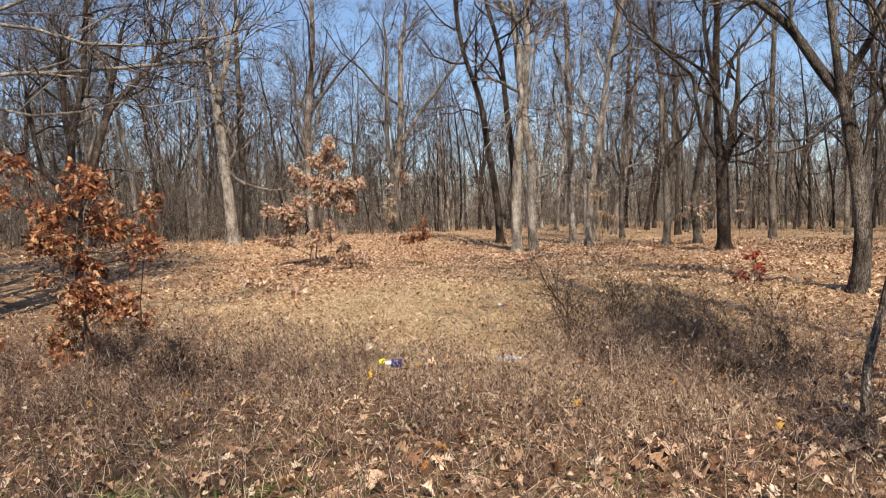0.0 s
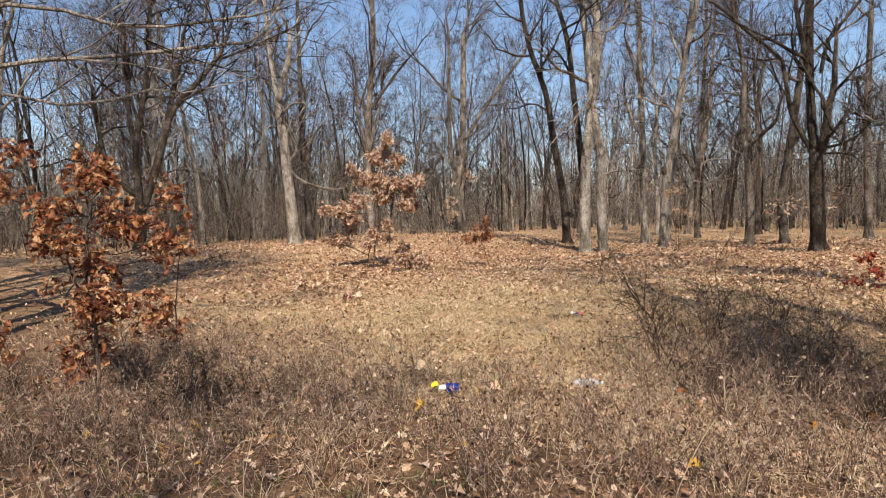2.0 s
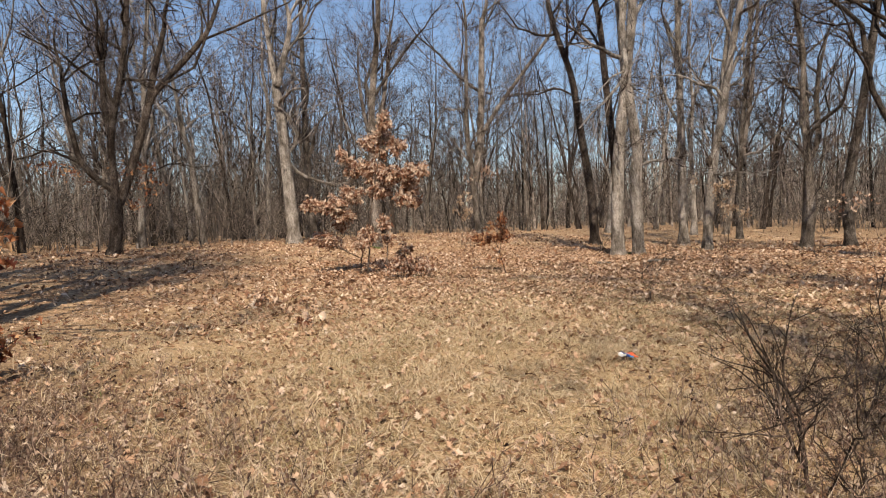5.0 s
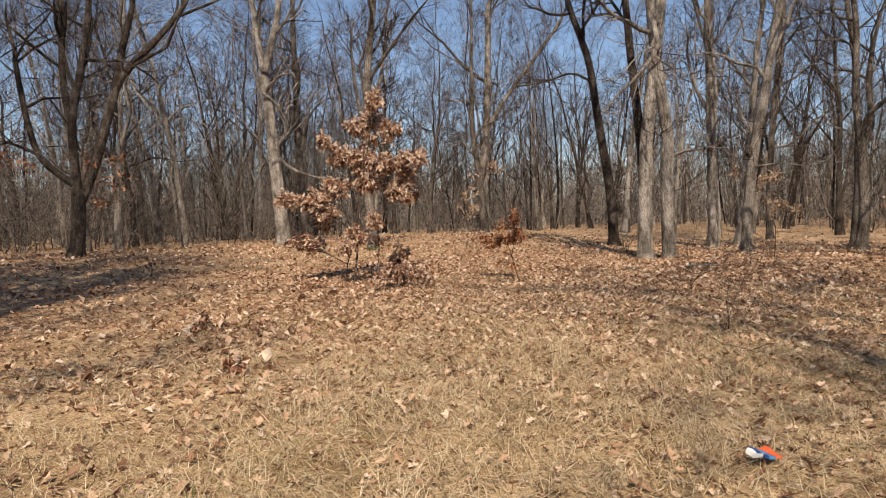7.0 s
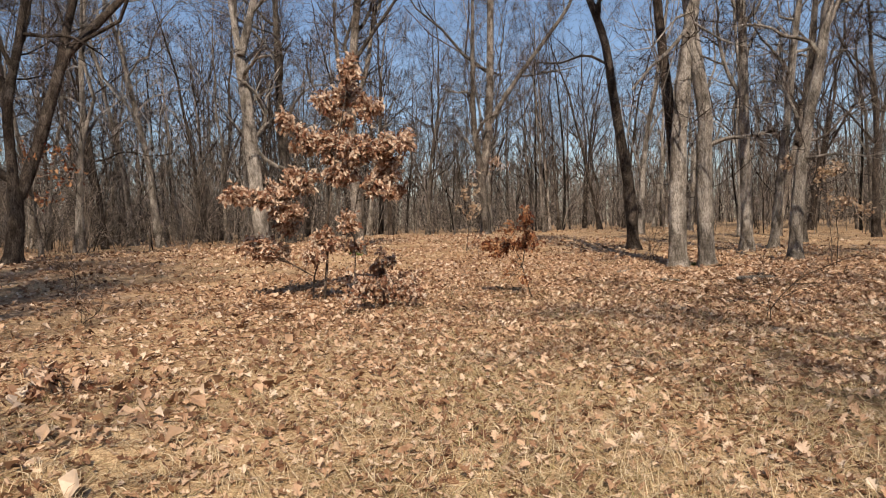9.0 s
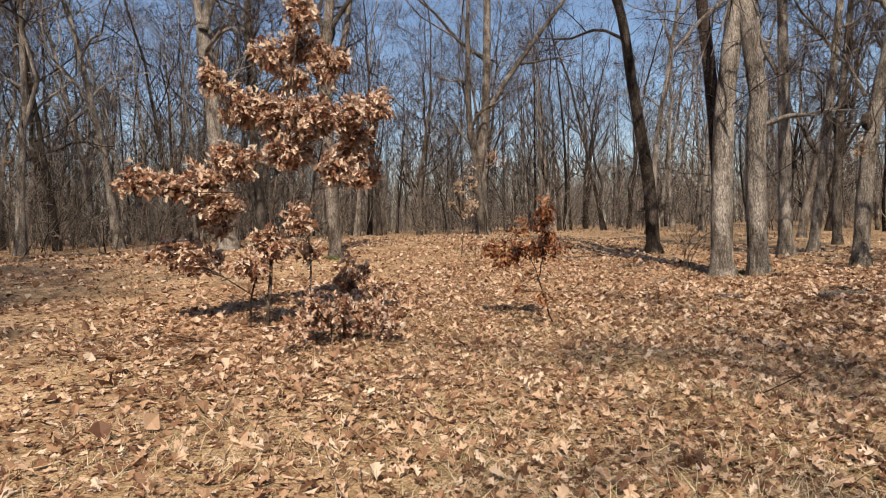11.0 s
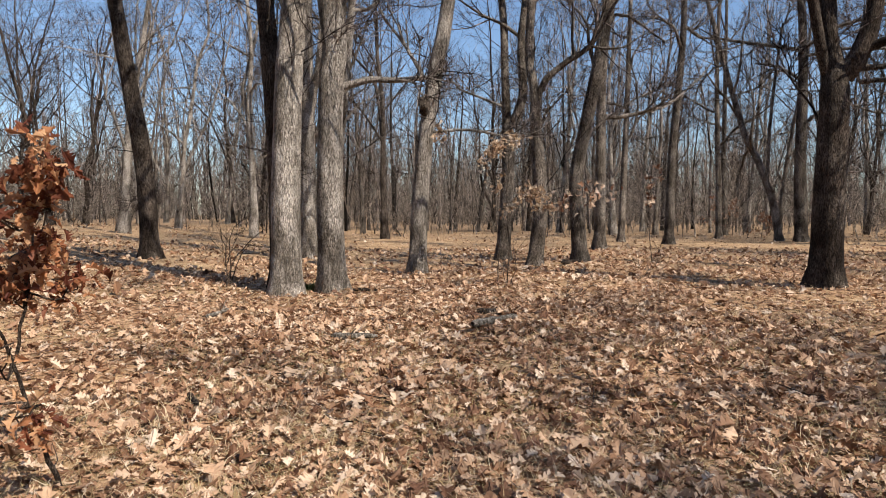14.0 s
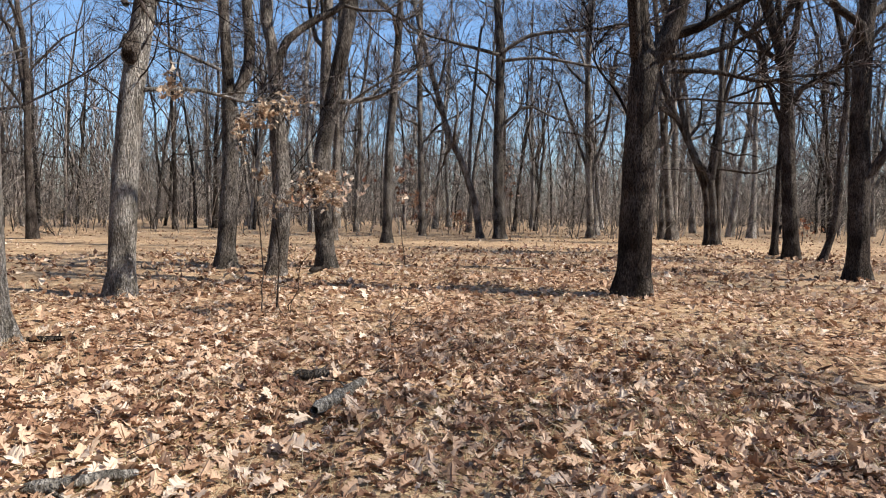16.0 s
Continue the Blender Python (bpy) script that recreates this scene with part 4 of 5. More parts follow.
litter(13000, (-12, 8, 18, 42), lambda x, y: (0.6 + 0.4 * leafy(x, y)) * (end_dist(x, y) > 7) * np.clip(2.4 - end_dist(x, y) / 9, 0, 1), FEW, 0.09, 0.16, 0.38)
litter(30000, (-36, 8, 10, 40), lambda x, y: (0.2 + 0.8 * clumps(0.35 * x, 0.35 * y)) * (corridor(x, y) > 4.5) * (end_dist(x, y) > 6), CHIP, 0.09, 0.17, 0.5)
litter(13000, (-48, 22, 8, 60), lambda x, y: (0.3 + 0.7 * leafy(x, y)) * (corridor(x, y) > 5) * (end_dist(x, y) > 8) * (1 - 0.2 * step(30, 36, y)), CHIP, 0.09, 0.16, 0.45)
litter(1150, (-7, 1.5, 1.2, 6.5), lambda x, y: 0.25 + 0.75 * step(5.4, 4.4, -0.59 * x + 0.81 * y) * step(-2.2, -0.6, 0.81 * x + 0.59 * y), FINE, 0.07, 0.19, 0.4)
litter(4800, (-9, 1.5, 1.0, 8), lambda x, y: 0.5 + 0.5 * clumps(x, y), LOBED, 0.05, 0.13, 0.4)
litter(13000, (-9, 1.8, 1.0, 8), lambda x, y: 0.3 + 0.7 * clumps(1.3 * x, 1.3 * y), FEW, 0.035, 0.09, 0.45)
litter(60000, (-28, -9, 8, 29), lambda x, y: np.exp(-np.maximum(corridor(x, y) - 4, 0) / 4.5) * step(1.5, 3.5, corridor(x, y)) * (0.4 + 0.6 * clumps(0.7 * x, 0.8 * y)) * (1 - 0.6 * turf(x, y)), FEW, 0.05, 0.115, 0.4)
tagged(new("leaf_litter", LEAVES.mesh("leaf_litter", LITTER, False)), "dry tan and brown fallen oak leaves", "leaves", kind="stuff")


# ---- young oaks that keep their dead leaves ----
LEAF_MESH = {}


def single_leaf(mat, t):
    if (mat.name, t) not in LEAF_MESH:
        s = Soup()
        s.add(*(FINE if mat is LITTER else CURLED)[t])
        LEAF_MESH[mat.name, t] = s.mesh("leaf", mat)
    return LEAF_MESH[mat.name, t]


def hang_leaves(rng, owner, feet, ways, size, mat, singles):
    """Leaves on a plant: the first ones singly, the rest joined."""
    n = len(feet)
    order = rng.permutation(n)
    feet, ways, size = feet[order], unit(ways[order]), size[order]
    yaw, pitch = np.arctan2(-ways[:, 0], ways[:, 1]), np.arcsin(np.clip(ways[:, 2], -1, 1))
    M = turns(yaw, pitch, rng.uniform(-1.3, 1.3, n))
    k = min(singles, n)
    for i in range(k):
        ob = new("leaf", single_leaf(mat, int(rng.integers(0, len(FINE)))))
        ob.parent = owner
        ob.matrix_basis = Matrix.Translation(feet[i]) @ Matrix([list(r) for r in M[i] * size[i]]).to_4x4()
    if n > k:
        s = Soup()
        strew(s, rng, HANGING, feet[k:], M[k:], size[k:])
        tagged(part("leaves", s, mat, owner, smooth=False), kind="stuff")


def sapling(seed, x, y, height, radius, mat, leaves, spread, label, stems=1, boughs=14, singles=300, low=0.18, lean=(0, 0), size=(0.08, 0.14), bark=None, tilt=(0, 40), gather=0.2, taper=0.85):
    rng = np.random.default_rng(seed)
    young = tagged(new("young_oak"), label, "sapling", "leaf-holding saplings")
    young.location = (x, y, float(ground_z(x, y)) - 0.03)
    feet, ways, twigs = [], [], Soup()
    for st in range(stems):
        off = np.array([0, 0, 0.0]) if st == 0 else np.array([*rng.normal(0, 0.28, 2), 0.0])
        hh = height * (1 if st == 0 else rng.uniform(0.5, 0.75))
        P, R = grow(rng, off[None], np.array([[lean[0] + rng.normal(0, 0.05), lean[1] + rng.normal(0, 0.05), 1.0]]), np.array([hh]), np.array([radius * (1 if st == 0 else 0.7)]), 12, 0.07, 0.12, 0.15)
        s = Soup()
        tubes(s, P, R, 7)
        part("stem", s, bark or STEM, young)
        nb = boughs if st == 0 else max(4, boughs // 2)
        u = np.linspace(low, 0.97, nb)
        i = np.minimum((u * 11).astype(int), 10)
        az = rng.uniform(0, 6) + np.arange(nb) * 2.4 + rng.normal(0, 0.3, nb)
        el = np.radians(rng.uniform(*tilt, nb))
        way = np.stack([np.cos(az) * np.cos(el), np.sin(az) * np.cos(el), np.sin(el)], -1)
        L = (spread * np.clip(1.15 - u, 0.14, 1) ** taper * rng.uniform(0.7, 1.15, nb)) * hh / height
        foot = P[0][i] + (P[0][i + 1] - P[0][i]) * ((u * 11) % 1)[:, None]
        bP, bR = grow(rng, foot, way, L, np.maximum(R[0][i] * 0.5, 0.006), 7, 0.16, 0.02, 0.35)
        tubes(twigs, bP, bR, 5)
        f = spawn(rng, bP, bR, 11, gather, 1.0, 25, 75, 0.3, 0.7)
        tP, tR = grow(rng, *f[:3], np.maximum(f[3], 0.0035), 4, 0.2, 0.03, 0.6)
        tubes(twigs, tP, tR, 4)
        per = max(1, int(leaves / stems / len(tP)))
        g = spawn(rng, tP, tR, per, 0.35, 1.0, 20, 80, 0.3, 1)
        feet.append(g[0])
        ways.append(g[1] * 0.7 + np.array([0, 0, -0.75]) + rng.normal(0, 0.35, g[1].shape))
    tagged(part("twigs", twigs, bark or STEM, young), kind="stuff")
    feet, ways = np.concatenate(feet), np.concatenate(ways)
    keep = feet[:, 2] > 0.05
    hang_leaves(rng, young, feet[keep], ways[keep], rng.uniform(*size, int(keep.sum())), mat, singles)
    return young


def trained_oak(seed, x, y, across, stems, clusters, mat, label, size, singles=300, dense=1.0, hollow=0.3, big=1.0):
    """A young oak whose stems and leafy bough ends are set out by height and by offset along the direction across.

    stems: radius and (offset, depth, height) points; clusters: offset, height, half width, half height, leaves.
    """
    rng = np.random.default_rng(seed)
    ca, sa = math.cos(radians(across)), math.sin(radians(across))
    young = tagged(new("young_oak"), label, "sapling", "leaf-holding saplings")
    young.location = (x, y, float(ground_z(x, y)) - 0.03)
    turn = lambda q: np.stack([q[..., 0] * ca - q[..., 1] * sa, q[..., 0] * sa + q[..., 1] * ca, q[..., 2]], -1)
    lines = []
    for radius, pts in stems:
        line = big * smooth_line(np.array(pts, float), 14) + rng.normal(0, 0.006, (14, 3))
        lines.append((line, radius * np.linspace(1.1, 0.3, 14)))
        soup = Soup()
        tubes(soup, turn(line)[None], lines[-1][1][None], 8)
        part("stem", soup, STEM, young)
    feet, ways, twigs = [], [], Soup()
    for off, high, wide, tall, count in clusters:
        off, high, wide, tall = big * off, big * high, big * wide, big * tall
        mid = np.array([off, rng.normal(0, 0.3 + 0.25 * wide), high])
        best = None
        for line, rad in lines:
            d = np.linalg.norm(line - mid + np.array([0, 0, 0.35 * abs(off)]), axis=1)
            i = int(d.argmin())
            if best is None or d[i] < best[0]:
                best = (d[i], line[i], rad[i])
        _, foot, thick = best
        bend = (foot + mid) / 2 + np.array([0, 0, -0.06]) + rng.normal(0, 0.05, 3)
        bough = smooth_line(np.array([foot, bend, mid]), 8)
        br = np.maximum(thick * 0.6, 0.007) * np.linspace(1, 0.45, 8)
        tubes(twigs, turn(bough)[None], br[None], 5)
        n = max(5, int(count / 12))
        u = rng.normal(0, 1, (n, 3))
        u = unit(u) * rng.uniform(hollow, 1.0, (n, 1)) ** 0.6
        tip = mid + u * np.array([wide, wide * 0.9, tall])
        j = rng.integers(3, 8, n)
        sprig = np.stack([bough[j], (bough[j] + tip) / 2 + rng.normal(0, 0.03, (n, 3)), tip], 1)
        tubes(twigs, turn(sprig), np.array([0.005, 0.004, 0.003])[None] * np.ones((n, 1)), 4)
        own = rng.integers(0, n, int(count * dense))
        v = 1 - 0.55 * rng.random((len(own), 1)) ** 1.5
        at = sprig[own, 0] * (1 - v) + sprig[own, 2] * v + rng.normal(0, 0.045, (len(own), 3))
        away = unit(tip - bough[j])[own]
        feet.append(turn(at))
        ways.append(turn(0.75 * away + np.array([0, 0, -0.55]) + rng.normal(0, 0.45, away.shape)))
    tagged(part("twigs", twigs, STEM, young), kind="stuff")
    feet, ways = np.concatenate(feet), np.concatenate(ways)
    keep = feet[:, 2] > 0.05
    hang_leaves(rng, young, feet[keep], ways[keep], rng.uniform(*size, int(keep.sum())), mat, singles)
    return young


trained_oak(
    301, -17.85, 16.7, 44,
    [(0.026, [(0.0, 0.0, 0.0), (0.08, 0.0, 0.8), (0.12, 0.05, 1.6), (0.3, 0.0, 2.6), (0.45, 0.05, 3.4), (0.57, 0.0, 4.2)]),
     (0.016, [(-0.16, -0.2, 0.0), (-0.12, -0.2, 0.5), (0.02, -0.1, 1.0), (-0.2, -0.1, 1.7), (-0.35, 0.0, 2.4)]),
     (0.014, [(0.48, 0.3, 0.0), (0.52, 0.3, 0.7), (0.55, 0.2, 1.4), (0.7, 0.2, 2.2), (0.95, 0.1, 3.0)])],
    [(0.57, 4.12, 0.15, 0.22, 190), (0.45, 3.72, 0.24, 0.2, 300), (0.88, 3.45, 0.22, 0.2, 220), (0.08, 3.55, 0.2, 0.15, 160), (-0.55, 3.25, 0.12, 0.2, 120), (0.3, 3.3, 0.2, 0.2, 180),
     (-0.25, 2.9, 0.35, 0.2, 420), (0.25, 2.75, 0.35, 0.24, 480), (0.72, 2.65, 0.3, 0.25, 380), (1.15, 2.75, 0.16, 0.2, 180), (1.5, 2.72, 0.18, 0.16, 150), (1.2, 2.35, 0.2, 0.25, 280), (1.3, 1.98, 0.16, 0.16, 100), (1.0, 2.05, 0.15, 0.18, 130),
     (0.4, 2.25, 0.26, 0.18, 240), (-0.35, 2.2, 0.3, 0.2, 400), (-0.75, 1.95, 0.28, 0.18, 330), (-1.38, 1.88, 0.18, 0.15, 190), (-1.05, 1.85, 0.2, 0.12, 150), (-0.6, 1.6, 0.28, 0.16, 300), (-0.75, 1.35, 0.16, 0.12, 90),
     (-1.2, 1.02, 0.32, 0.17, 320), (-0.95, 0.9, 0.26, 0.12, 170), (0.05, 1.08, 0.28, 0.2, 330), (0.48, 1.38, 0.14, 0.14, 110), (-0.15, 0.85, 0.2, 0.12, 130), (0.5, 1.0, 0.1, 0.12, 45)],
    TAN, "young oak thick with curled tan dead leaves", (0.085, 0.155), dense=1.45, hollow=0.4, big=1.09)
trained_oak(
    302, -7.43, 3.57, 36,
    [(0.02, [(0.0, 0.0, 0.0), (0.0, 0.0, 0.4), (-0.01, 0.0, 0.85), (-0.2, 0.05, 1.2), (-0.36, 0.05, 1.65), (-0.55, 0.0, 2.2)]),
     (0.017, [(-0.01, 0.0, 0.8), (-0.04, -0.03, 1.25), (-0.03, 0.0, 1.7), (0.02, 0.0, 2.35)])],
    [(0.0, 2.3, 0.22, 0.16, 170), (0.3, 2.15, 0.16, 0.08, 70), (-0.02, 1.95, 0.25, 0.14, 120), (0.12, 1.78, 0.32, 0.16, 230), (-0.28, 1.68, 0.24, 0.16, 190), (0.48, 1.62, 0.18, 0.1, 80), (0.45, 1.92, 0.14, 0.06, 40), (0.78, 2.03, 0.12, 0.07, 45),
     (-0.3, 1.45, 0.18, 0.1, 80), (0.1, 1.38, 0.18, 0.12, 90), (0.17, 1.1, 0.18, 0.2, 170), (0.1, 0.92, 0.12, 0.08, 40), (-0.25, 0.86, 0.1, 0.06, 25), (-0.38, 1.2, 0.1, 0.06, 20), (-0.6, 2.12, 0.16, 0.1, 40), (-0.68, 2.5, 0.2, 0.07, 60), (-0.9, 2.2, 0.16, 0.1, 45), (0.75, 1.55, 0.12, 0.12, 30)],
    RUSSET, "slender forked young oak with russet dead leaves", (0.055, 0.105), 250, hollow=0.45)
trained_oak(
    303, -15.12, 19.65, 33,
    [(0.013, [(0.05, 0.0, 0.0), (-0.05, 0.0, 0.34), (-0.16, 0.0, 0.72), (-0.3, 0.0, 1.1), (-0.52, 0.0, 1.26)]),
     (0.009, [(-0.17, 0.0, 0.7), (-0.1, 0.05, 1.08), (-0.05, 0.05, 1.5), (-0.04, 0.0, 2.0)])],
    [(-0.05, 1.86, 0.1, 0.14, 65), (-0.05, 1.6, 0.12, 0.15, 80), (-0.05, 1.34, 0.13, 0.15, 80), (-0.1, 1.2, 0.13, 0.12, 60), (-0.33, 1.2, 0.19, 0.1, 130), (-0.6, 1.2, 0.22, 0.1, 170), (-0.86, 1.2, 0.18, 0.08, 120), (-0.72, 1.06, 0.14, 0.1, 45), (-0.44, 1.52, 0.12, 0.12, 26), (-0.3, 1.62, 0.08, 0.08, 14), (0.12, 1.2, 0.1, 0.08, 25), (-0.5, 0.62, 0.06, 0.1, 14), (-0.1, 0.54, 0.09, 0.09, 28), (-0.26, 0.9, 0.08, 0.06, 8)],
    RUSSET, "small leaning oak sapling with orange-brown leaves", (0.06, 0.115), 210, big=0.93)
trained_oak(
    304, -11.8, 27.98, -29,
    [(0.011, [(0.04, 0.0, 0.0), (0.06, 0.02, 0.8), (0.02, 0.0, 1.6), (0.1, 0.0, 2.6)]), (0.010, [(-0.16, 0.05, 0.0), (-0.15, 0.05, 0.7), (-0.22, 0.0, 1.5), (-0.3, 0.0, 2.5)])],
    [(-1.05, 2.75, 0.15, 0.12, 45), (-0.4, 2.5, 0.2, 0.12, 90), (-0.1, 2.42, 0.22, 0.12, 90), (0.27, 2.55, 0.16, 0.12, 60), (-0.35, 2.15, 0.1, 0.2, 30), (0.62, 1.65, 0.22, 0.14, 150), (0.68, 1.45, 0.15, 0.12, 50), (0.05, 1.4, 0.2, 0.15, 30), (-0.1, 1.9, 0.2, 0.2, 30)],
    PALE_LEAF, "thin twin-stemmed sapling with tufts of pale leaves", (0.06, 0.115), 250, dense=0.7, hollow=0.5)
sapling(305, -16.05, 16.45, 0.5, 0.012, TAN, 900, 0.95, "low spreading oak sprout with tan leaves", stems=3, boughs=7, singles=200, low=0.25, tilt=(5, 35))
sapling(306, -18.2, 18.6, 0.6, 0.010, TAN, 800, 1.0, "low oak sprout with curled tan leaves", stems=2, boughs=6, singles=150, low=0.25, tilt=(5, 35))
sapling(307, -21.5, 25.5, 0.9, 0.010, TAN, 90, 0.7, "low oak sprout with a few tan leaves", boughs=6, singles=90, low=0.3)
sapling(308, -3.05, 15.3, 0.7, 0.008, RED, 110, 0.55, "tiny oak with dark red leaves in dry grass", boughs=6, singles=110, low=0.3)
sapling(309, -9.2, 4.6, 0.8, 0.010, RUSSET, 130, 0.9, "low russet-leaved oak sprout among weeds", stems=2, boughs=5, singles=130, low=0.3)
sapling(315, -8.3, 3.9, 0.75, 0.008, RUSSET, 110, 0.7, "low russet-leaved oak sprout among weeds", stems=2, boughs=6, singles=120, low=0.25)
sapling(316, -9.0, 3.1, 0.6, 0.008, RUSSET, 110, 0.7, "low russet-leaved oak sprout among weeds", stems=2, boughs=6, singles=120, low=0.25)
sapling(318, -10.6, 5.6, 0.7, 0.008, RUSSET, 240, 0.8, "low russet-leaved oak sprout among weeds", stems=2, boughs=6, singles=120, low=0.25)
sapling(319, -14.0, 10.9, 0.26, 0.006, TAN, 110, 0.4, "small sprout of brown dead leaves in grass", boughs=6, singles=110, low=0.2)
sapling(310, -10.88, 9.63, 0.15, 0.006, TAN, 45, 0.17, "small clump of dark brown dead leaves", boughs=5, singles=70, low=0.2)
sapling(311, -23.85, 27.55, 2.6, 0.014, PALE_LEAF, 240, 0.9, "thin sapling with pale tan leaves before an oak", boughs=9, singles=60, low=0.4)
sapling(312, -9.9, 5.6, 1.9, 0.012, RUSSET, 70, 0.7, "thin oak shoot with tufts of orange leaves", boughs=5, singles=70, low=0.55)
# out of view, added to shade the brush right of the start
sapling(314, 1.9, 3.6, 4.8, 0.035, RUSSET, 2400, 1.5, "unseen young oak with russet leaves shading the start", boughs=20, singles=0, low=0.2)
sapling(330, 4.65, 51.69, 1.3, 0.02, TAN, 260, 1.1, "low far brush holding yellowish brown leaves", boughs=8, singles=40, low=0.2, size=(0.09, 0.15), tilt=(5, 50))
sapling(331, 11.06, 55.9, 7.0, 0.02, TAN, 170, 1.2, "tall thin young tree with scattered tan leaves", boughs=8, singles=40, low=0.35, size=(0.09, 0.15), tilt=(5, 50))
sapling(332, 4.28, 56.19, 2.6, 0.02, RUSSET, 300, 1.6, "far young oak bush with dull brown leaves", boughs=8, singles=40, low=0.25, size=(0.09, 0.15), tilt=(5, 50))
sapling(333, 7.68, 50.96, 4.2, 0.02, RUSSET, 170, 1.2, "slim young tree with reddish brown leaves", boughs=8, singles=40, low=0.45, size=(0.09, 0.15), tilt=(5, 50))
sapling(334, 8.0, 57.7, 1.2, 0.02, RUSSET, 240, 1.5, "low far brush with dull brown leaves", boughs=8, singles=40, low=0.2, size=(0.09, 0.15), tilt=(5, 50))
sapling(335, 5.07, 56.03, 2.2, 0.02, TAN, 260, 1.4, "far young oak bush with dull tan leaves", boughs=8, singles=40, low=0.2, size=(0.09, 0.15), tilt=(5, 50))
sapling(336, 14.52, 38.27, 1.0, 0.02, RUSSET, 140, 1.2, "low far brush with dull brown leaves", boughs=8, singles=40, low=0.2, size=(0.09, 0.15), tilt=(5, 50))
sapling(313, -7.3, 33.6, 2.6, 0.012, TAN, 90, 0.7, "thin sapling with a tuft of pale leaves", boughs=6, singles=60, low=0.6)


def clinging(tree, seed, mat, spots, count):
    """Tufts of dead leaves that stay on a grown tree."""
    rng = np.random.default_rng(seed)
    at = np.concatenate([np.array(p) + rng.normal(0, 0.32, (count, 3)) * np.array([1, 1, 0.55]) for p in spots])
    s = Soup()
    n = len(at)
    strew(s, rng, COARSE, at, turns(rng.uniform(0, 6.3, n), rng.uniform(-1.4, 0.2, n), rng.uniform(-1, 1, n)), rng.uniform(0.12, 0.2, n))
    tagged(part("leaves", s, mat, tree), "clinging brown leaves", kind="stuff")


clinging(wide_oak, 1, RUSSET, [(0.1, 1.3, 3.7), (0.2, 0.6, 3.5), (-0.1, 0.9, 2.2), (0.2, -1.6, 3.3), (0.1, -2.4, 3.6), (0.0, 1.5, 2.9)], 34)
clinging(far_fork, 2, TAN, [(0.3, 0.5, 5.0), (0.6, 0.9, 4.6), (-0.2, -0.3, 4.2)], 55)
clinging(clad_oak, 3, TAN, [(-0.1, 0.1, 1.75), (-0.3, 0.2, 1.6), (0.25, -0.1, 1.85)], 30)


# single leaves lying on top of the litter where the way ends
rng = np.random.default_rng(77)
for i in range(290):
    q, w = rng.uniform(0, 2 * math.pi), 3.2 * math.sqrt(rng.random())
    x, y = -12.2 + w * math.cos(q), 23.6 + w * math.sin(q)
    ob = new("leaf", single_leaf(LITTER, int(rng.integers(0, len(FINE)))))
    ob.parent = ground
    k = rng.uniform(0.10, 0.17)
    ob.matrix_basis = pose(x, y, float(ground_z(x, y)) + rng.uniform(0.03, 0.06), rng.normal(0, 18), rng.normal(0, 18), rng.uniform(0, 360)) @ Matrix.Diagonal((k, k, k, 1))


# a few brighter leaves among the weeds
for i in range(26):
    q, w = rng.uniform(4.2, 7.5), rng.uniform(-3.5, 3.5)
    x, y = -0.59 * q + 0.81 * w, 0.81 * q + 0.59 * w
    ob = new("leaf", single_leaf(OCHRE, int(rng.integers(0, len(FINE)))))
    ob.parent = ground
    k = rng.uniform(0.07, 0.12)
    ob.matrix_basis = pose(x, y, float(ground_z(x, y)) + rng.uniform(0.05, 0.12), rng.normal(0, 25), rng.normal(0, 25), rng.uniform(0, 360)) @ Matrix.Diagonal((k, k, k, 1))

# twigs shed over the litter
s = Soup()
n = 900
x, y = rng.uniform(-19, -5, n), rng.uniform(13, 28, n)
foot = np.stack([x, y, ground_z(x, y) + 0.03], -1)
P, R = grow(rng, foot, np.stack([rng.normal(0, 1, n), rng.normal(0, 1, n), rng.normal(0, 0.06, n)], -1), rng.uniform(0.12, 0.5, n), rng.uniform(0.002, 0.005, n), 4, 0.16, 0.0, 0.5)
tubes(s, P, R, 4)
tagged(new("shed_twigs", s.mesh("shed_twigs", TWIG)), "thin dry twigs shed on the leaf litter", "twigs", kind="stuff")


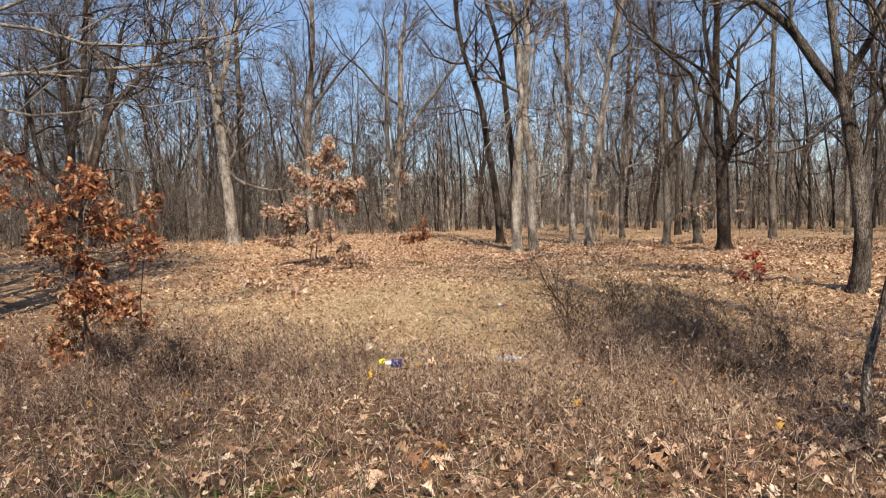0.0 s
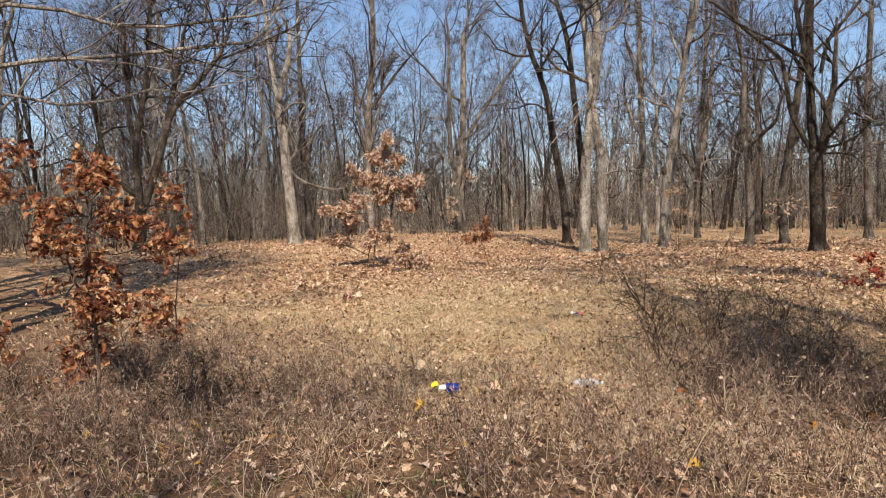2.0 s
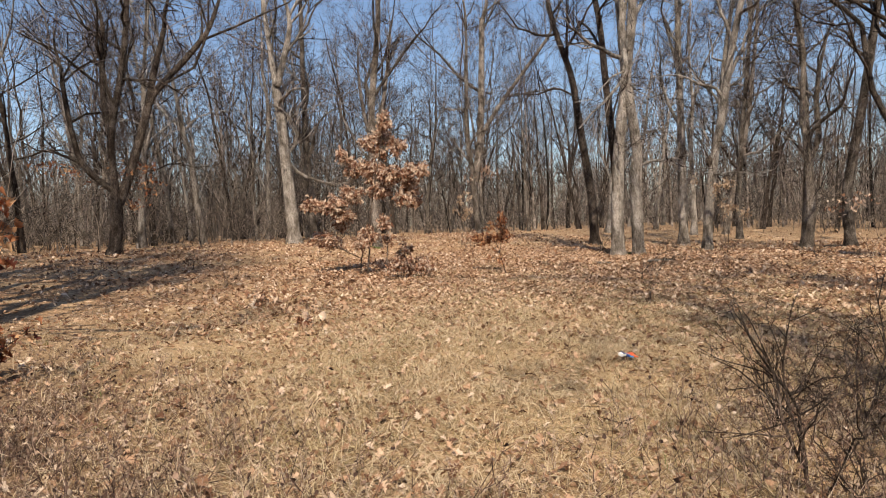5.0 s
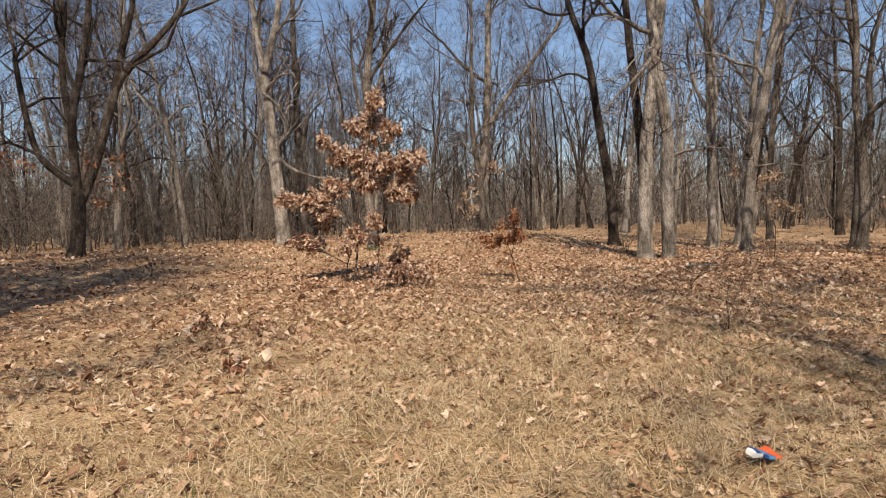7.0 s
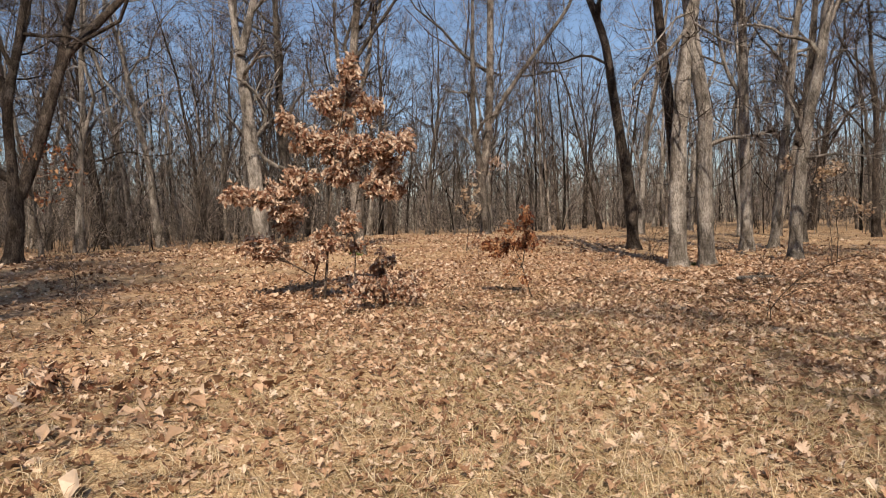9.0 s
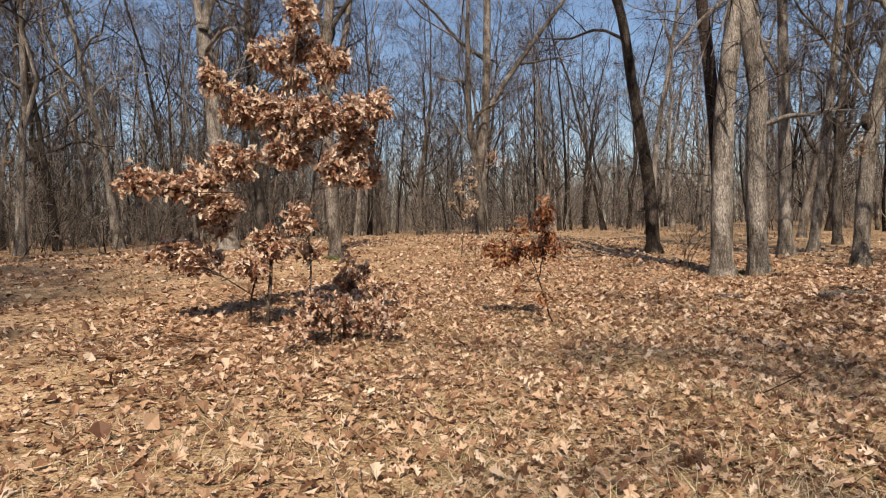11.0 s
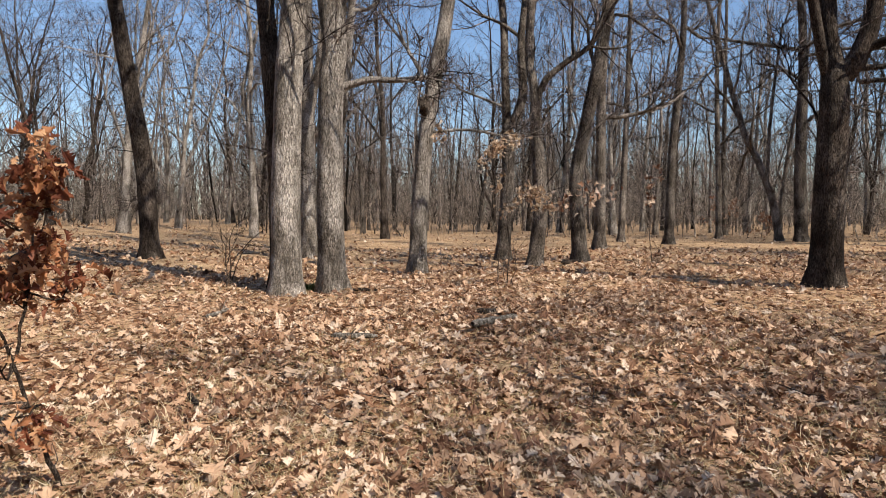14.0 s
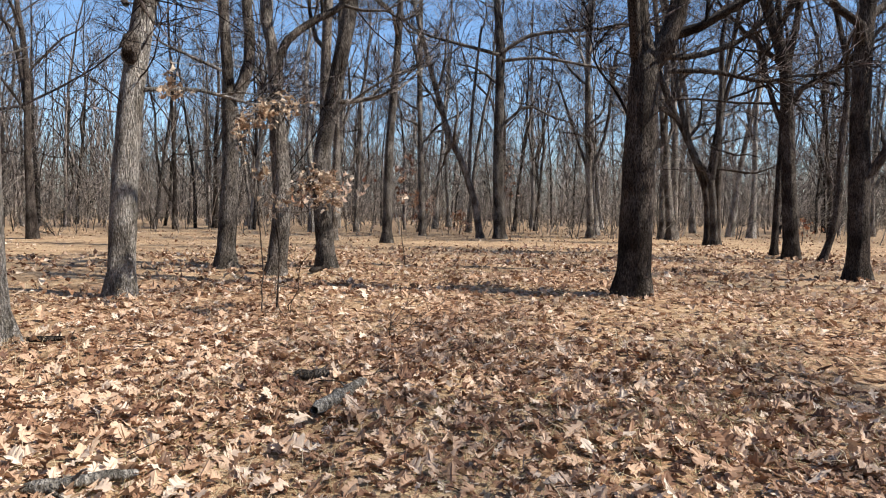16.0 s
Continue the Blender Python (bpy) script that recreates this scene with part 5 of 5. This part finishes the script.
# ---- shrubs and brush ----
def shrub(seed, x, y, height, stems, spread, label, each=(5, 4, 2), thick=0.010, mat=None, name="shrub"):
    rng = np.random.default_rng(seed)
    bush = tagged(new(name), label, "shrub", "leafless shrubs")
    bush.location = (x, y, float(ground_z(x, y)) - 0.03)
    twigs = Soup()
    az = rng.uniform(0, 6.3, stems)
    out = rng.uniform(0.1, 1.0, stems) * spread / height
    way = np.stack([np.cos(az) * out, np.sin(az) * out, np.ones(stems)], -1)
    foot = np.stack([rng.normal(0, 0.10 * spread, stems), rng.normal(0, 0.10 * spread, stems), np.zeros(stems)], -1)
    P, R = grow(rng, foot, way, rng.uniform(0.5, 1.1, stems) * height, rng.uniform(0.5, 1.0, stems) * thick, 8, 0.26, 0.05, 0.3)
    for i in range(stems):
        s = Soup()
        tubes(s, P[i : i + 1], R[i : i + 1], 6)
        part("stem", s, mat or STEM, bush)
    f = spawn(rng, P, R, each[0], 0.2, 1.0, 25, 75, 0.45, 0.65)
    bP, bR = grow(rng, *f[:3], np.maximum(f[3], 0.0032), 5, 0.22, 0.03, 0.45)
    tubes(twigs, bP, bR, 4)
    f = spawn(rng, bP, bR, each[1], 0.15, 1.0, 25, 80, 0.5, 0.7)
    tP, tR = grow(rng, *f[:3], np.maximum(f[3], 0.0024), 4, 0.22, 0.02, 0.5)
    tubes(twigs, tP, tR, 3)
    if each[2]:
        f = spawn(rng, tP, tR, each[2], 0.1, 1.0, 25, 80, 0.6, 0.8)
        spikes(twigs, f[0], f[1], f[2], np.maximum(f[3], 0.002))
    tagged(part("twigs", twigs, mat or STEM, bush), kind="stuff")
    return bush


THORN = "crooked leafless thorn bush with dark stems"
shrub(401, -4.07, 8.47, 1.55, 4, 0.6, THORN, (7, 5, 2), 0.017)
shrub(402, -4.15, 10.1, 1.35, 6, 0.9, THORN, (7, 5, 3), 0.011)
shrub(403, -3.4, 9.0, 0.95, 10, 0.9, "tangled thin brown brush over dry grass", (6, 5, 2), 0.008, mat=BRUSH)
shrub(404, -3.6, 11.6, 1.1, 10, 0.9, "tangled thin brown brush over dry grass", (6, 5, 2), 0.008)
shrub(405, -2.4, 10.3, 0.9, 10, 0.8, "tangled thin brown brush over dry grass", (6, 5, 2), 0.008, mat=BRUSH)
shrub(420, -3.0, 10.0, 1.0, 10, 1.0, "tangled thin brown brush over dry grass", (6, 5, 2), 0.008, mat=BRUSH)
shrub(421, -4.6, 9.5, 0.8, 8, 0.8, "tangled thin brown brush over dry grass", (6, 5, 2), 0.008)
shrub(422, -2.6, 8.8, 0.9, 9, 0.9, "tangled thin brown brush over dry grass", (6, 5, 2), 0.008, mat=BRUSH)
shrub(423, -3.3, 7.9, 0.75, 10, 0.9, "tangled thin brown brush over dry grass", (6, 5, 2), 0.007)
shrub(424, -2.4, 8.3, 0.8, 10, 0.9, "tangled thin brown brush over dry grass", (6, 5, 2), 0.007, mat=BRUSH)
shrub(425, -3.0, 7.1, 0.55, 9, 0.8, "tangled thin brown brush over dry grass", (6, 5, 2), 0.007)
shrub(426, -1.7, 9.4, 0.9, 9, 0.9, "tangled thin brown brush over dry grass", (6, 5, 2), 0.008, mat=BRUSH)
shrub(427, -2.0, 11.2, 1.0, 8, 0.9, "tangled thin brown brush over dry grass", (6, 5, 2), 0.008)
shrub(406, -6.7, 4.1, 0.5, 12, 0.5, "low dense dark brush clump", (7, 5, 2), 0.006)
shrub(428, -6.6, 4.3, 0.55, 14, 0.5, "low dense dark brush clump", (7, 6, 3), 0.006)
shrub(429, -8.2, 3.2, 0.45, 10, 0.6, "low dense dark brush clump", (7, 5, 2), 0.006)
shrub(408, -10.5, 19.05, 1.5, 2, 0.4, "thin bare shoot in the leaf litter", (7, 5, 2), 0.010)
shrub(409, -8.1, 14.55, 1.0, 2, 0.4, "crooked thin bare shoot with fine twigs", (7, 5, 2), 0.009)
shrub(410, -3.25, 12.4, 1.3, 2, 0.25, "thin upright bare shoot", (6, 4, 1), 0.010)
shrub(411, -18.5, 12.6, 1.35, 3, 0.35, "thin bare upright shoots", (6, 4, 2), 0.008)
shrub(412, -22.7, 13.8, 1.6, 3, 0.5, "thin bare upright shoots", (6, 5, 2), 0.010)
shrub(413, -16.5, 27.5, 1.5, 5, 0.8, "dead dark branches leaning at a trunk's foot", (5, 4, 1), 0.014)
shrub(414, -9.1, 28.6, 0.9, 2, 0.5, "thin bare arching twig", (4, 3, 1), 0.008)
shrub(415, -11.1, 26.0, 0.75, 3, 0.4, "thin dry twigs in the leaf litter", (4, 3, 1), 0.006)
shrub(416, -1.6, 7.0, 0.55, 16, 0.9, "low dense dark brush in a hollow", (7, 6, 3), 0.006)
shrub(417, -11.75, 27.6, 1.6, 2, 0.25, "thin bare upright shoots", (5, 4, 1), 0.010)
shrub(418, -1.4, 8.6, 0.6, 16, 0.9, "low dense dark brush in a hollow", (7, 6, 3), 0.006)
shrub(419, -2.3, 7.9, 0.55, 16, 0.9, "low dense dark brush in a hollow", (7, 6, 3), 0.006)

# dead weeds at the start of the way
rng = np.random.default_rng(21)
s = Soup()


def weeds(n, box, hmin, hmax, chance):
    x, y = rng.uniform(box[0], box[1], n), rng.uniform(box[2], box[3], n)
    keep = (rng.random(n) < chance(x, y)) & (np.hypot(x + 4.72, y - 5.45) > 0.36) & (np.hypot(x + 4.0, y - 6.85) > 0.36)
    x, y = x[keep], y[keep]
    m = len(x)
    foot = np.stack([x, y, ground_z(x, y) - 0.01], -1)
    way = np.stack([rng.normal(0, 0.4, m), rng.normal(0, 0.4, m), np.ones(m)], -1)
    P, R = grow(rng, foot, way, rng.uniform(hmin, hmax, m), rng.uniform(0.002, 0.0036, m), 3, 0.22, 0.0, 0.5)
    spikes(s, P[:, 0], P[:, 2] - P[:, 0], np.linalg.norm(P[:, 2] - P[:, 0], axis=1), R[:, 0])
    f = spawn(rng, P, R, 6, 0.15, 1.0, 25, 75, 0.38, 0.85)
    spikes(s, f[0], f[1], f[2], np.maximum(f[3], 0.0026))
    g = np.arange(m)
    at = P[g, 1] + (P[g, 2] - P[g, 1]) * rng.random((m, 1)) + rng.normal(0, 0.03, (m, 3))
    strew(s, rng, SMALL, at, turns(rng.uniform(0, 6.3, m), rng.uniform(-1.2, 1.2, m), rng.uniform(-1, 1, m)), rng.uniform(0.015, 0.045, m))


def ragged(x, y):
    return 0.5 + 0.25 * np.sin(5.3 * x + 2.0 * np.sin(3.1 * y)) + 0.25 * np.sin(4.7 * y + 2.2 * np.sin(3.7 * x))


def ahead(x, y):
    return -0.59 * x + 0.81 * y


def aside(x, y):
    return 0.81 * x + 0.59 * y


weeds(25000, (-9.5, 1.5, 0.6, 7.5), 0.1, 0.5, lambda x, y: np.exp(-np.maximum(0, y - 5.2) / 0.8) * (0.15 + 0.85 * ragged(x, y) ** 1.3) * (0.5 + 0.5 * step(3.9, 4.8, ahead(x, y) - 1.2 * step(0.9, -1.0, aside(x, y)))))
weeds(5200, (-5.5, 1.0, 6.0, 13), 0.2, 0.65, lambda x, y: np.exp(-((x + 2.6) ** 2 + (y - 9.2) ** 2) / 7))
weeds(1400, (-12, -6, 2, 7), 0.12, 0.42, lambda x, y: 0.2 + 0.8 * ragged(x, y))
weeds(3200, (-5, 0.4, 5.6, 9.6), 0.12, 0.46, lambda x, y: (0.2 + 0.8 * ragged(x, y)) * np.exp(-((x + 2.0) ** 2 + (y - 7.5) ** 2) / 4))
tagged(new("dead_weeds", s.mesh("dead_weeds", WEED)), "tangle of dead purplish-brown weed stems", "weeds", kind="stuff")


# grass
def grass(name, mat, label, tufts, blades, box, chance, hmin, hmax, splay, width):
    x, y = rng.uniform(box[0], box[1], tufts), rng.uniform(box[2], box[3], tufts)
    keep = rng.random(tufts) < chance(x, y)
    x, y = np.repeat(x[keep], blades), np.repeat(y[keep], blades)
    n = len(x)
    x, y = x + rng.normal(0, 0.06, n), y + rng.normal(0, 0.06, n)
    az = rng.uniform(0, 2 * np.pi, n)
    out = rng.uniform(0.2, 1.0, n) * splay
    d = np.stack([np.cos(az) * out, np.sin(az) * out, np.ones(n)], -1)
    L = rng.uniform(hmin, hmax, n)
    p = np.stack([x, y, ground_z(x, y) - 0.01], -1)
    pts = [p]
    d = unit(d)
    for i in range(2):
        p = p + d * (L / 2)[:, None]
        pts.append(p)
        d = unit(d + np.stack([np.cos(az) * 0.6 * splay, np.sin(az) * 0.6 * splay, -0.5 * np.ones(n)], -1))
    side = np.stack([-np.sin(az), np.cos(az), rng.normal(0, 0.3, n)], -1)
    V = []
    for i, p in enumerate(pts):
        w = width * (1, 0.8, 0.12)[i]
        V += [p - side * w / 2, p + side * w / 2]
    V = np.stack(V, 1)
    F = np.array([(0, 1, 3, 2), (2, 3, 5, 4)])
    gs = Soup()
    gs.add(V, (F[None] + (np.arange(n) * 6)[:, None, None]).reshape(-1, 4))
    tagged(new(name, gs.mesh(name, mat)), label, "grass", kind="stuff")


grass("dry_grass", STRAW, "flattened straw-coloured dry grass", 14500, 16, (-15, -1, 4, 16), lambda x, y: np.exp(-((x + 7.6) ** 2 + (y - 9.6) ** 2) / 24) * (0.12 + 0.88 * clumps(x, y) ** 1.2), 0.06, 0.22, 1.9, 0.005)
grass("grass_tufts", STRAW, "sparse dry grass among fallen leaves", 2600, 10, (-20, -2, 6, 32), lambda x, y: clumps(x, y) ** 2, 0.1, 0.28, 1.3, 0.005)
grass("olive_grass", OLIVE, "thin dry olive grass between fallen leaves", 12000, 9, (-17.5, -4, 7.5, 23), lambda x, y: np.exp(-np.maximum(corridor(x, y) - 2.5, 0) / 2) * clumps(0.6 * x, 0.6 * y) ** 2.5, 0.04, 0.15, 1.9, 0.0036)
def mat_grass(name, mat, label, count, box, chance, lo, hi, width):
    """Short flattened blades, each a single point, lying every way."""
    x, y = rng.uniform(box[0], box[1], count), rng.uniform(box[2], box[3], count)
    keep = rng.random(count) < chance(x, y)
    x, y = x[keep], y[keep]
    n = len(x)
    az, rise, L = rng.uniform(0, 2 * np.pi, n), rng.uniform(0.05, 0.9, n) ** 1.5, rng.uniform(lo, hi, n)
    foot = np.stack([x, y, ground_z(x, y) + rng.uniform(0, 0.02, n)], -1)
    side = np.stack([-np.sin(az), np.cos(az), rng.normal(0, 0.4, n)], -1) * (width / 2)
    tip = foot + np.stack([np.cos(az), np.sin(az), rise], -1) * L[:, None]
    gs = Soup()
    gs.add(np.stack([foot - side, foot + side, tip], 1), np.arange(3 * n).reshape(-1, 3))
    tagged(new(name, gs.mesh(name, mat)), label, "grass", kind="stuff")


mat_grass("matted_grass", STRAW, "short matted straw-coloured grass under the leaves", 330000, (-17, -1, 5, 21), lambda x, y: np.exp(-np.maximum(corridor(x, y) - 2.8, 0) / 1.8) * (0.25 + 0.75 * clumps(0.7 * x + 2, 0.7 * y)) * np.clip(0.25 + turf(x, y) + 0.5 * clumps(0.4 * x, 0.4 * y), 0, 1), 0.06, 0.17, 0.006)
mat_grass("faded_grass", OLIVE, "short faded olive grass among the leaves", 230000, (-18, -2, 6, 24), lambda x, y: np.exp(-np.maximum(corridor(x, y) - 3, 0) / 1.8) * clumps(0.55 * x, 0.55 * y + 1) ** 1.6, 0.05, 0.15, 0.006)
grass("long_grass", STRAW, "long pale arching grass among weeds", 800, 4, (-8, 0.5, 1.5, 7), lambda x, y: 0.9 + 0 * x, 0.2, 0.5, 1.6, 0.0035)
grass("green_grass", GREEN, "small green grass tufts in the litter", 190, 12, (-15, -1, 1.2, 22), lambda x, y: 0.45 + 0.5 * (y < 4), 0.05, 0.14, 1.0, 0.005)
grass("green_tufts", GREEN, "low green plants under the weeds", 330, 14, (-6, -0.5, 1.4, 4.2), lambda x, y: 0.4 + 0.4 * np.sin(3 * x) * np.sin(4 * y), 0.04, 0.12, 1.2, 0.008)

grass("green_plants", GREEN, "fresh green leaves of low plants under weeds", 110, 14, (-4.6, -1.6, 1.1, 3.6), lambda x, y: 0.9 * step(4.3, 3.7, ahead(x, y)) * step(0.4, -0.4, aside(x, y)), 0.05, 0.15, 1.3, 0.013)
grass("litter_grass", STRAW, "thin dry grass standing in the fallen leaves", 1500, 7, (-16.5, -8, 18.5, 27), lambda x, y: clumps(0.7 * x, 0.7 * y) ** 2, 0.08, 0.26, 1.2, 0.0035)
grass("moss", GREEN, "green moss and grass at a trunk's foot", 26, 14, (-15.25, -14.9, 27.35, 27.75), lambda x, y: 1 + 0 * x, 0.05, 0.2, 0.9, 0.012)
grass("moss_tuft", GREEN, "green moss and grass at a trunk's foot", 22, 14, (-25.95, -25.45, 23.7, 24.0), lambda x, y: 1 + 0 * x, 0.05, 0.2, 0.9, 0.014)

# tall pale stalks standing singly
for i, (x, y, h) in enumerate([(-3.55, 5.9, 0.55), (-5.6, 6.2, 0.6), (-6.6, 6.9, 0.75), (-4.6, 4.9, 0.5), (-5.9, 4.6, 0.45), (-3.2, 4.9, 0.45), (-7.8, 6.0, 0.6), (-2.6, 6.4, 0.5), (-8.1, 10.9, 0.5), (-9.6, 12.4, 0.4), (-6.9, 12.1, 0.55), (-2.2, 4.4, 0.5)]):
    r = np.random.default_rng(600 + i)
    s = Soup()
    P, R = grow(r, np.zeros((1, 3)), np.array([[r.normal(0, 0.2), r.normal(0, 0.2), 1.0]]), np.array([h]), np.array([0.0035]), 6, 0.06, 0.0, 0.5)
    tubes(s, P, R, 5)
    st = tagged(new("dry_stalk", s.mesh("dry_stalk", STRAW)), "single pale dry grass stalk standing upright", "stalk", "dry stalks")
    st.location = (x, y, float(ground_z(x, y)) - 0.01)


# ---- fallen wood ----
def stick(seed, a, b, radius, label, mat=None, forks=2, name="fallen_branch"):
    """A fallen piece of wood from a to b, with stubs."""
    r = np.random.default_rng(seed)
    mid = ((a[0] + b[0]) / 2, (a[1] + b[1]) / 2)
    ob = tagged(new(name), label, "branch", "fallen wood")
    ob.location = (*mid, float(ground_z(*mid)))
    L = math.hypot(b[0] - a[0], b[1] - a[1])
    k = 10
    u = np.linspace(0, 1, k)
    P = np.stack([a[0] + (b[0] - a[0]) * u - mid[0], a[1] + (b[1] - a[1]) * u - mid[1], radius * 0.9 + 0.02 + 0 * u], -1)
    P[:, :2] += r.normal(0, 0.02 * L, (k, 2)) * np.sin(np.pi * u)[:, None]
    R = radius * np.linspace(1.05, 0.7, k) * (1 + r.normal(0, 0.05, k))
    R[[0, -1]] *= 0.5
    s = Soup()
    tubes(s, P[None], R[None], 10, 1 + r.normal(0, 0.05, (1, k, 10)))
    part("log", s, mat or DEAD, ob)
    if forks:
        s = Soup()
        f = spawn(r, P[None], R[None], forks, 0.2, 0.9, 30, 70, 0.3, 0.4, 0.2)
        tubes(s, *grow(r, *f, 5, 0.15, 0.0, 0.4), 5)
        part("stub", s, mat or DEAD, ob)
    return ob


stick(501, (-12.66, 23.74), (-12.08, 24.32), 0.05, "short thick weathered grey log on leaves")
stick(507, (-12.55, 24.58), (-12.2, 24.46), 0.04, "broken bark-clad branch on leaves", BARK, 2)
stick(502, (-14.2, 23.33), (-13.7, 23.3), 0.035, "weathered grey stick half under leaves")
stick(503, (-15.84, 24.28), (-15.75, 25.0), 0.025, "thin grey fallen stick")
stick(504, (-15.0, 21.3), (-14.76, 20.88), 0.022, "short dark fallen stick", BARK_DARK_SHADED, 0)
stick(506, (-14.35, 26.85), (-13.95, 26.75), 0.03, "dark broken branch at a trunk's foot", BARK_DARK_SHADED, 3)
stick(505, (-9.9, 32.5), (-9.3, 33.3), 0.05, "fallen dark branch between two trunks", BARK_DARK_SHADED)


# ---- rubbish ----
def lathe(profile, seg=24):
    bm = bmesh.new()
    rings = []
    for z, r in profile:
        rings.append([bm.verts.new((r * math.cos(2 * math.pi * i / seg), r * math.sin(2 * math.pi * i / seg), z)) for i in range(seg)])
    for a, b in zip(rings, rings[1:]):
        for i in range(seg):
            bm.faces.new((a[i], a[(i + 1) % seg], b[(i + 1) % seg], b[i]))
    bm.faces.new(rings[0][::-1])
    bm.faces.new(rings[-1])
    return bm


def dented(bm, amount, scale, seed):
    for v in bm.verts:
        v.co += noise.noise_vector(v.co * scale + Vector((seed, 0, 0))) * amount
    return bm


CLEAR, cn, cl, cb = material("clear_plastic", 0.12, 0.5)
cb.inputs["Base Color"].default_value = (0.72, 0.78, 0.88, 1)
cb.inputs["Transmission Weight"].default_value = 0.65
cb.inputs["IOR"].default_value = 1.25
BLUE = plain("blue_plastic", (0.008, 0.022, 0.2), 0.35, 0.3, 0.2)
YELLOW = plain("yellow_plastic", (0.75, 0.68, 0.03), 0.4, 0.5, 0.1)
WHITE = plain("white_card", (0.72, 0.72, 0.68), 0.55, 0.3, 0.2)
ORANGE = plain("orange_print", (0.62, 0.11, 0.035), 0.45, 0.4, 0.2)
SKYBLUE = plain("blue_print", (0.05, 0.21, 0.42), 0.45, 0.4, 0.2)
PAPER = plain("pale_card", (0.50, 0.38, 0.27), 0.8, 0.2, 0.4)


def at_floor(ob, x, y, dz, rx=0, ry=0, rz=0):
    ob.matrix_basis = pose(x, y, float(ground_z(x, y)) + dz, rx, ry, rz)


bottle = tagged(new("plastic_bottle"), "crushed clear plastic drink bottle lying in weeds", "bottle")
part("body", dented(lathe([(0, 0.02), (0.004, 0.036), (0.05, 0.041), (0.09, 0.036), (0.13, 0.041), (0.19, 0.041), (0.24, 0.025), (0.265, 0.014), (0.275, 0.014)]), 0.014, 16, 3), CLEAR, bottle)
part("cap", lathe([(0.272, 0.0155), (0.29, 0.0155), (0.291, 0.012)], 20), WHITE, bottle, "white screw cap")
at_floor(bottle, -4.18, 6.75, 0.045, 90, 0, 131)
tub = tagged(new("plastic_bottle"), "crumpled deep blue and white plastic bottle in weeds", "bottle")
part("body", dented(lathe([(0, 0.02), (0.005, 0.046), (0.06, 0.05), (0.1, 0.046), (0.125, 0.03)]), 0.018, 18, 7), BLUE, tub)
part("neck", dented(lathe([(0.118, 0.03), (0.15, 0.026), (0.18, 0.02), (0.182, 0.014)]), 0.008, 20, 2), WHITE, tub, "white plastic neck")
at_floor(tub, -4.72, 5.64, 0.1, 84, 0, 320)
wrap = tagged(new("yellow_wrapper"), "small crumpled bright yellow plastic wrapper", "wrapper")
bm = bmesh.new()
bmesh.ops.create_icosphere(bm, subdivisions=3, radius=0.035)
for v in bm.verts:
    v.co.z *= 0.7
part("film", dented(bm, 0.022, 30, 5), YELLOW, wrap)
at_floor(wrap, -4.95, 5.58, 0.09)


def slab(lx, ly, lz, cuts=6):
    bm = bmesh.new()
    bmesh.ops.create_cube(bm, size=1)
    bmesh.ops.scale(bm, vec=(lx, ly, lz), verts=bm.verts)
    bmesh.ops.bevel(bm, geom=bm.edges[:], offset=min(lx, ly, lz) * 0.15, segments=2, affect="EDGES")
    bmesh.ops.subdivide_edges(bm, edges=[e for e in bm.edges if e.calc_length() > 0.03], cuts=cuts, use_grid_fill=True)
    return bm


carton = tagged(new("drink_carton"), "crushed drink pouch printed white, blue and orange", "carton")
NAVY = plain("navy_print", (0.02, 0.05, 0.2), 0.4, 0.4, 0.3)
for name, mat, off, ly in (("white_end", WHITE, -0.088, 0.03), ("navy_band", NAVY, -0.052, 0.045), ("blue_band", SKYBLUE, -0.005, 0.052), ("orange_end", ORANGE, 0.055, 0.07)):
    bm = slab(0.12, ly, 0.024, 4)
    for v in bm.verts:
        v.co.y += off
    part(name, dented(bm, 0.028, 11, 1), mat, carton, smooth=False)
at_floor(carton, -6.35, 10.55, 0.07, -12, 4, -20)
scrap = tagged(new("card_scrap"), "torn pale cardboard scrap on the litter", "cardboard")
part("sheet", dented(slab(0.26, 0.16, 0.008, 6), 0.03, 7, 4), PAPER, scrap)
at_floor(scrap, -2.85, 8.15, 0.05, 14, -8, 30)
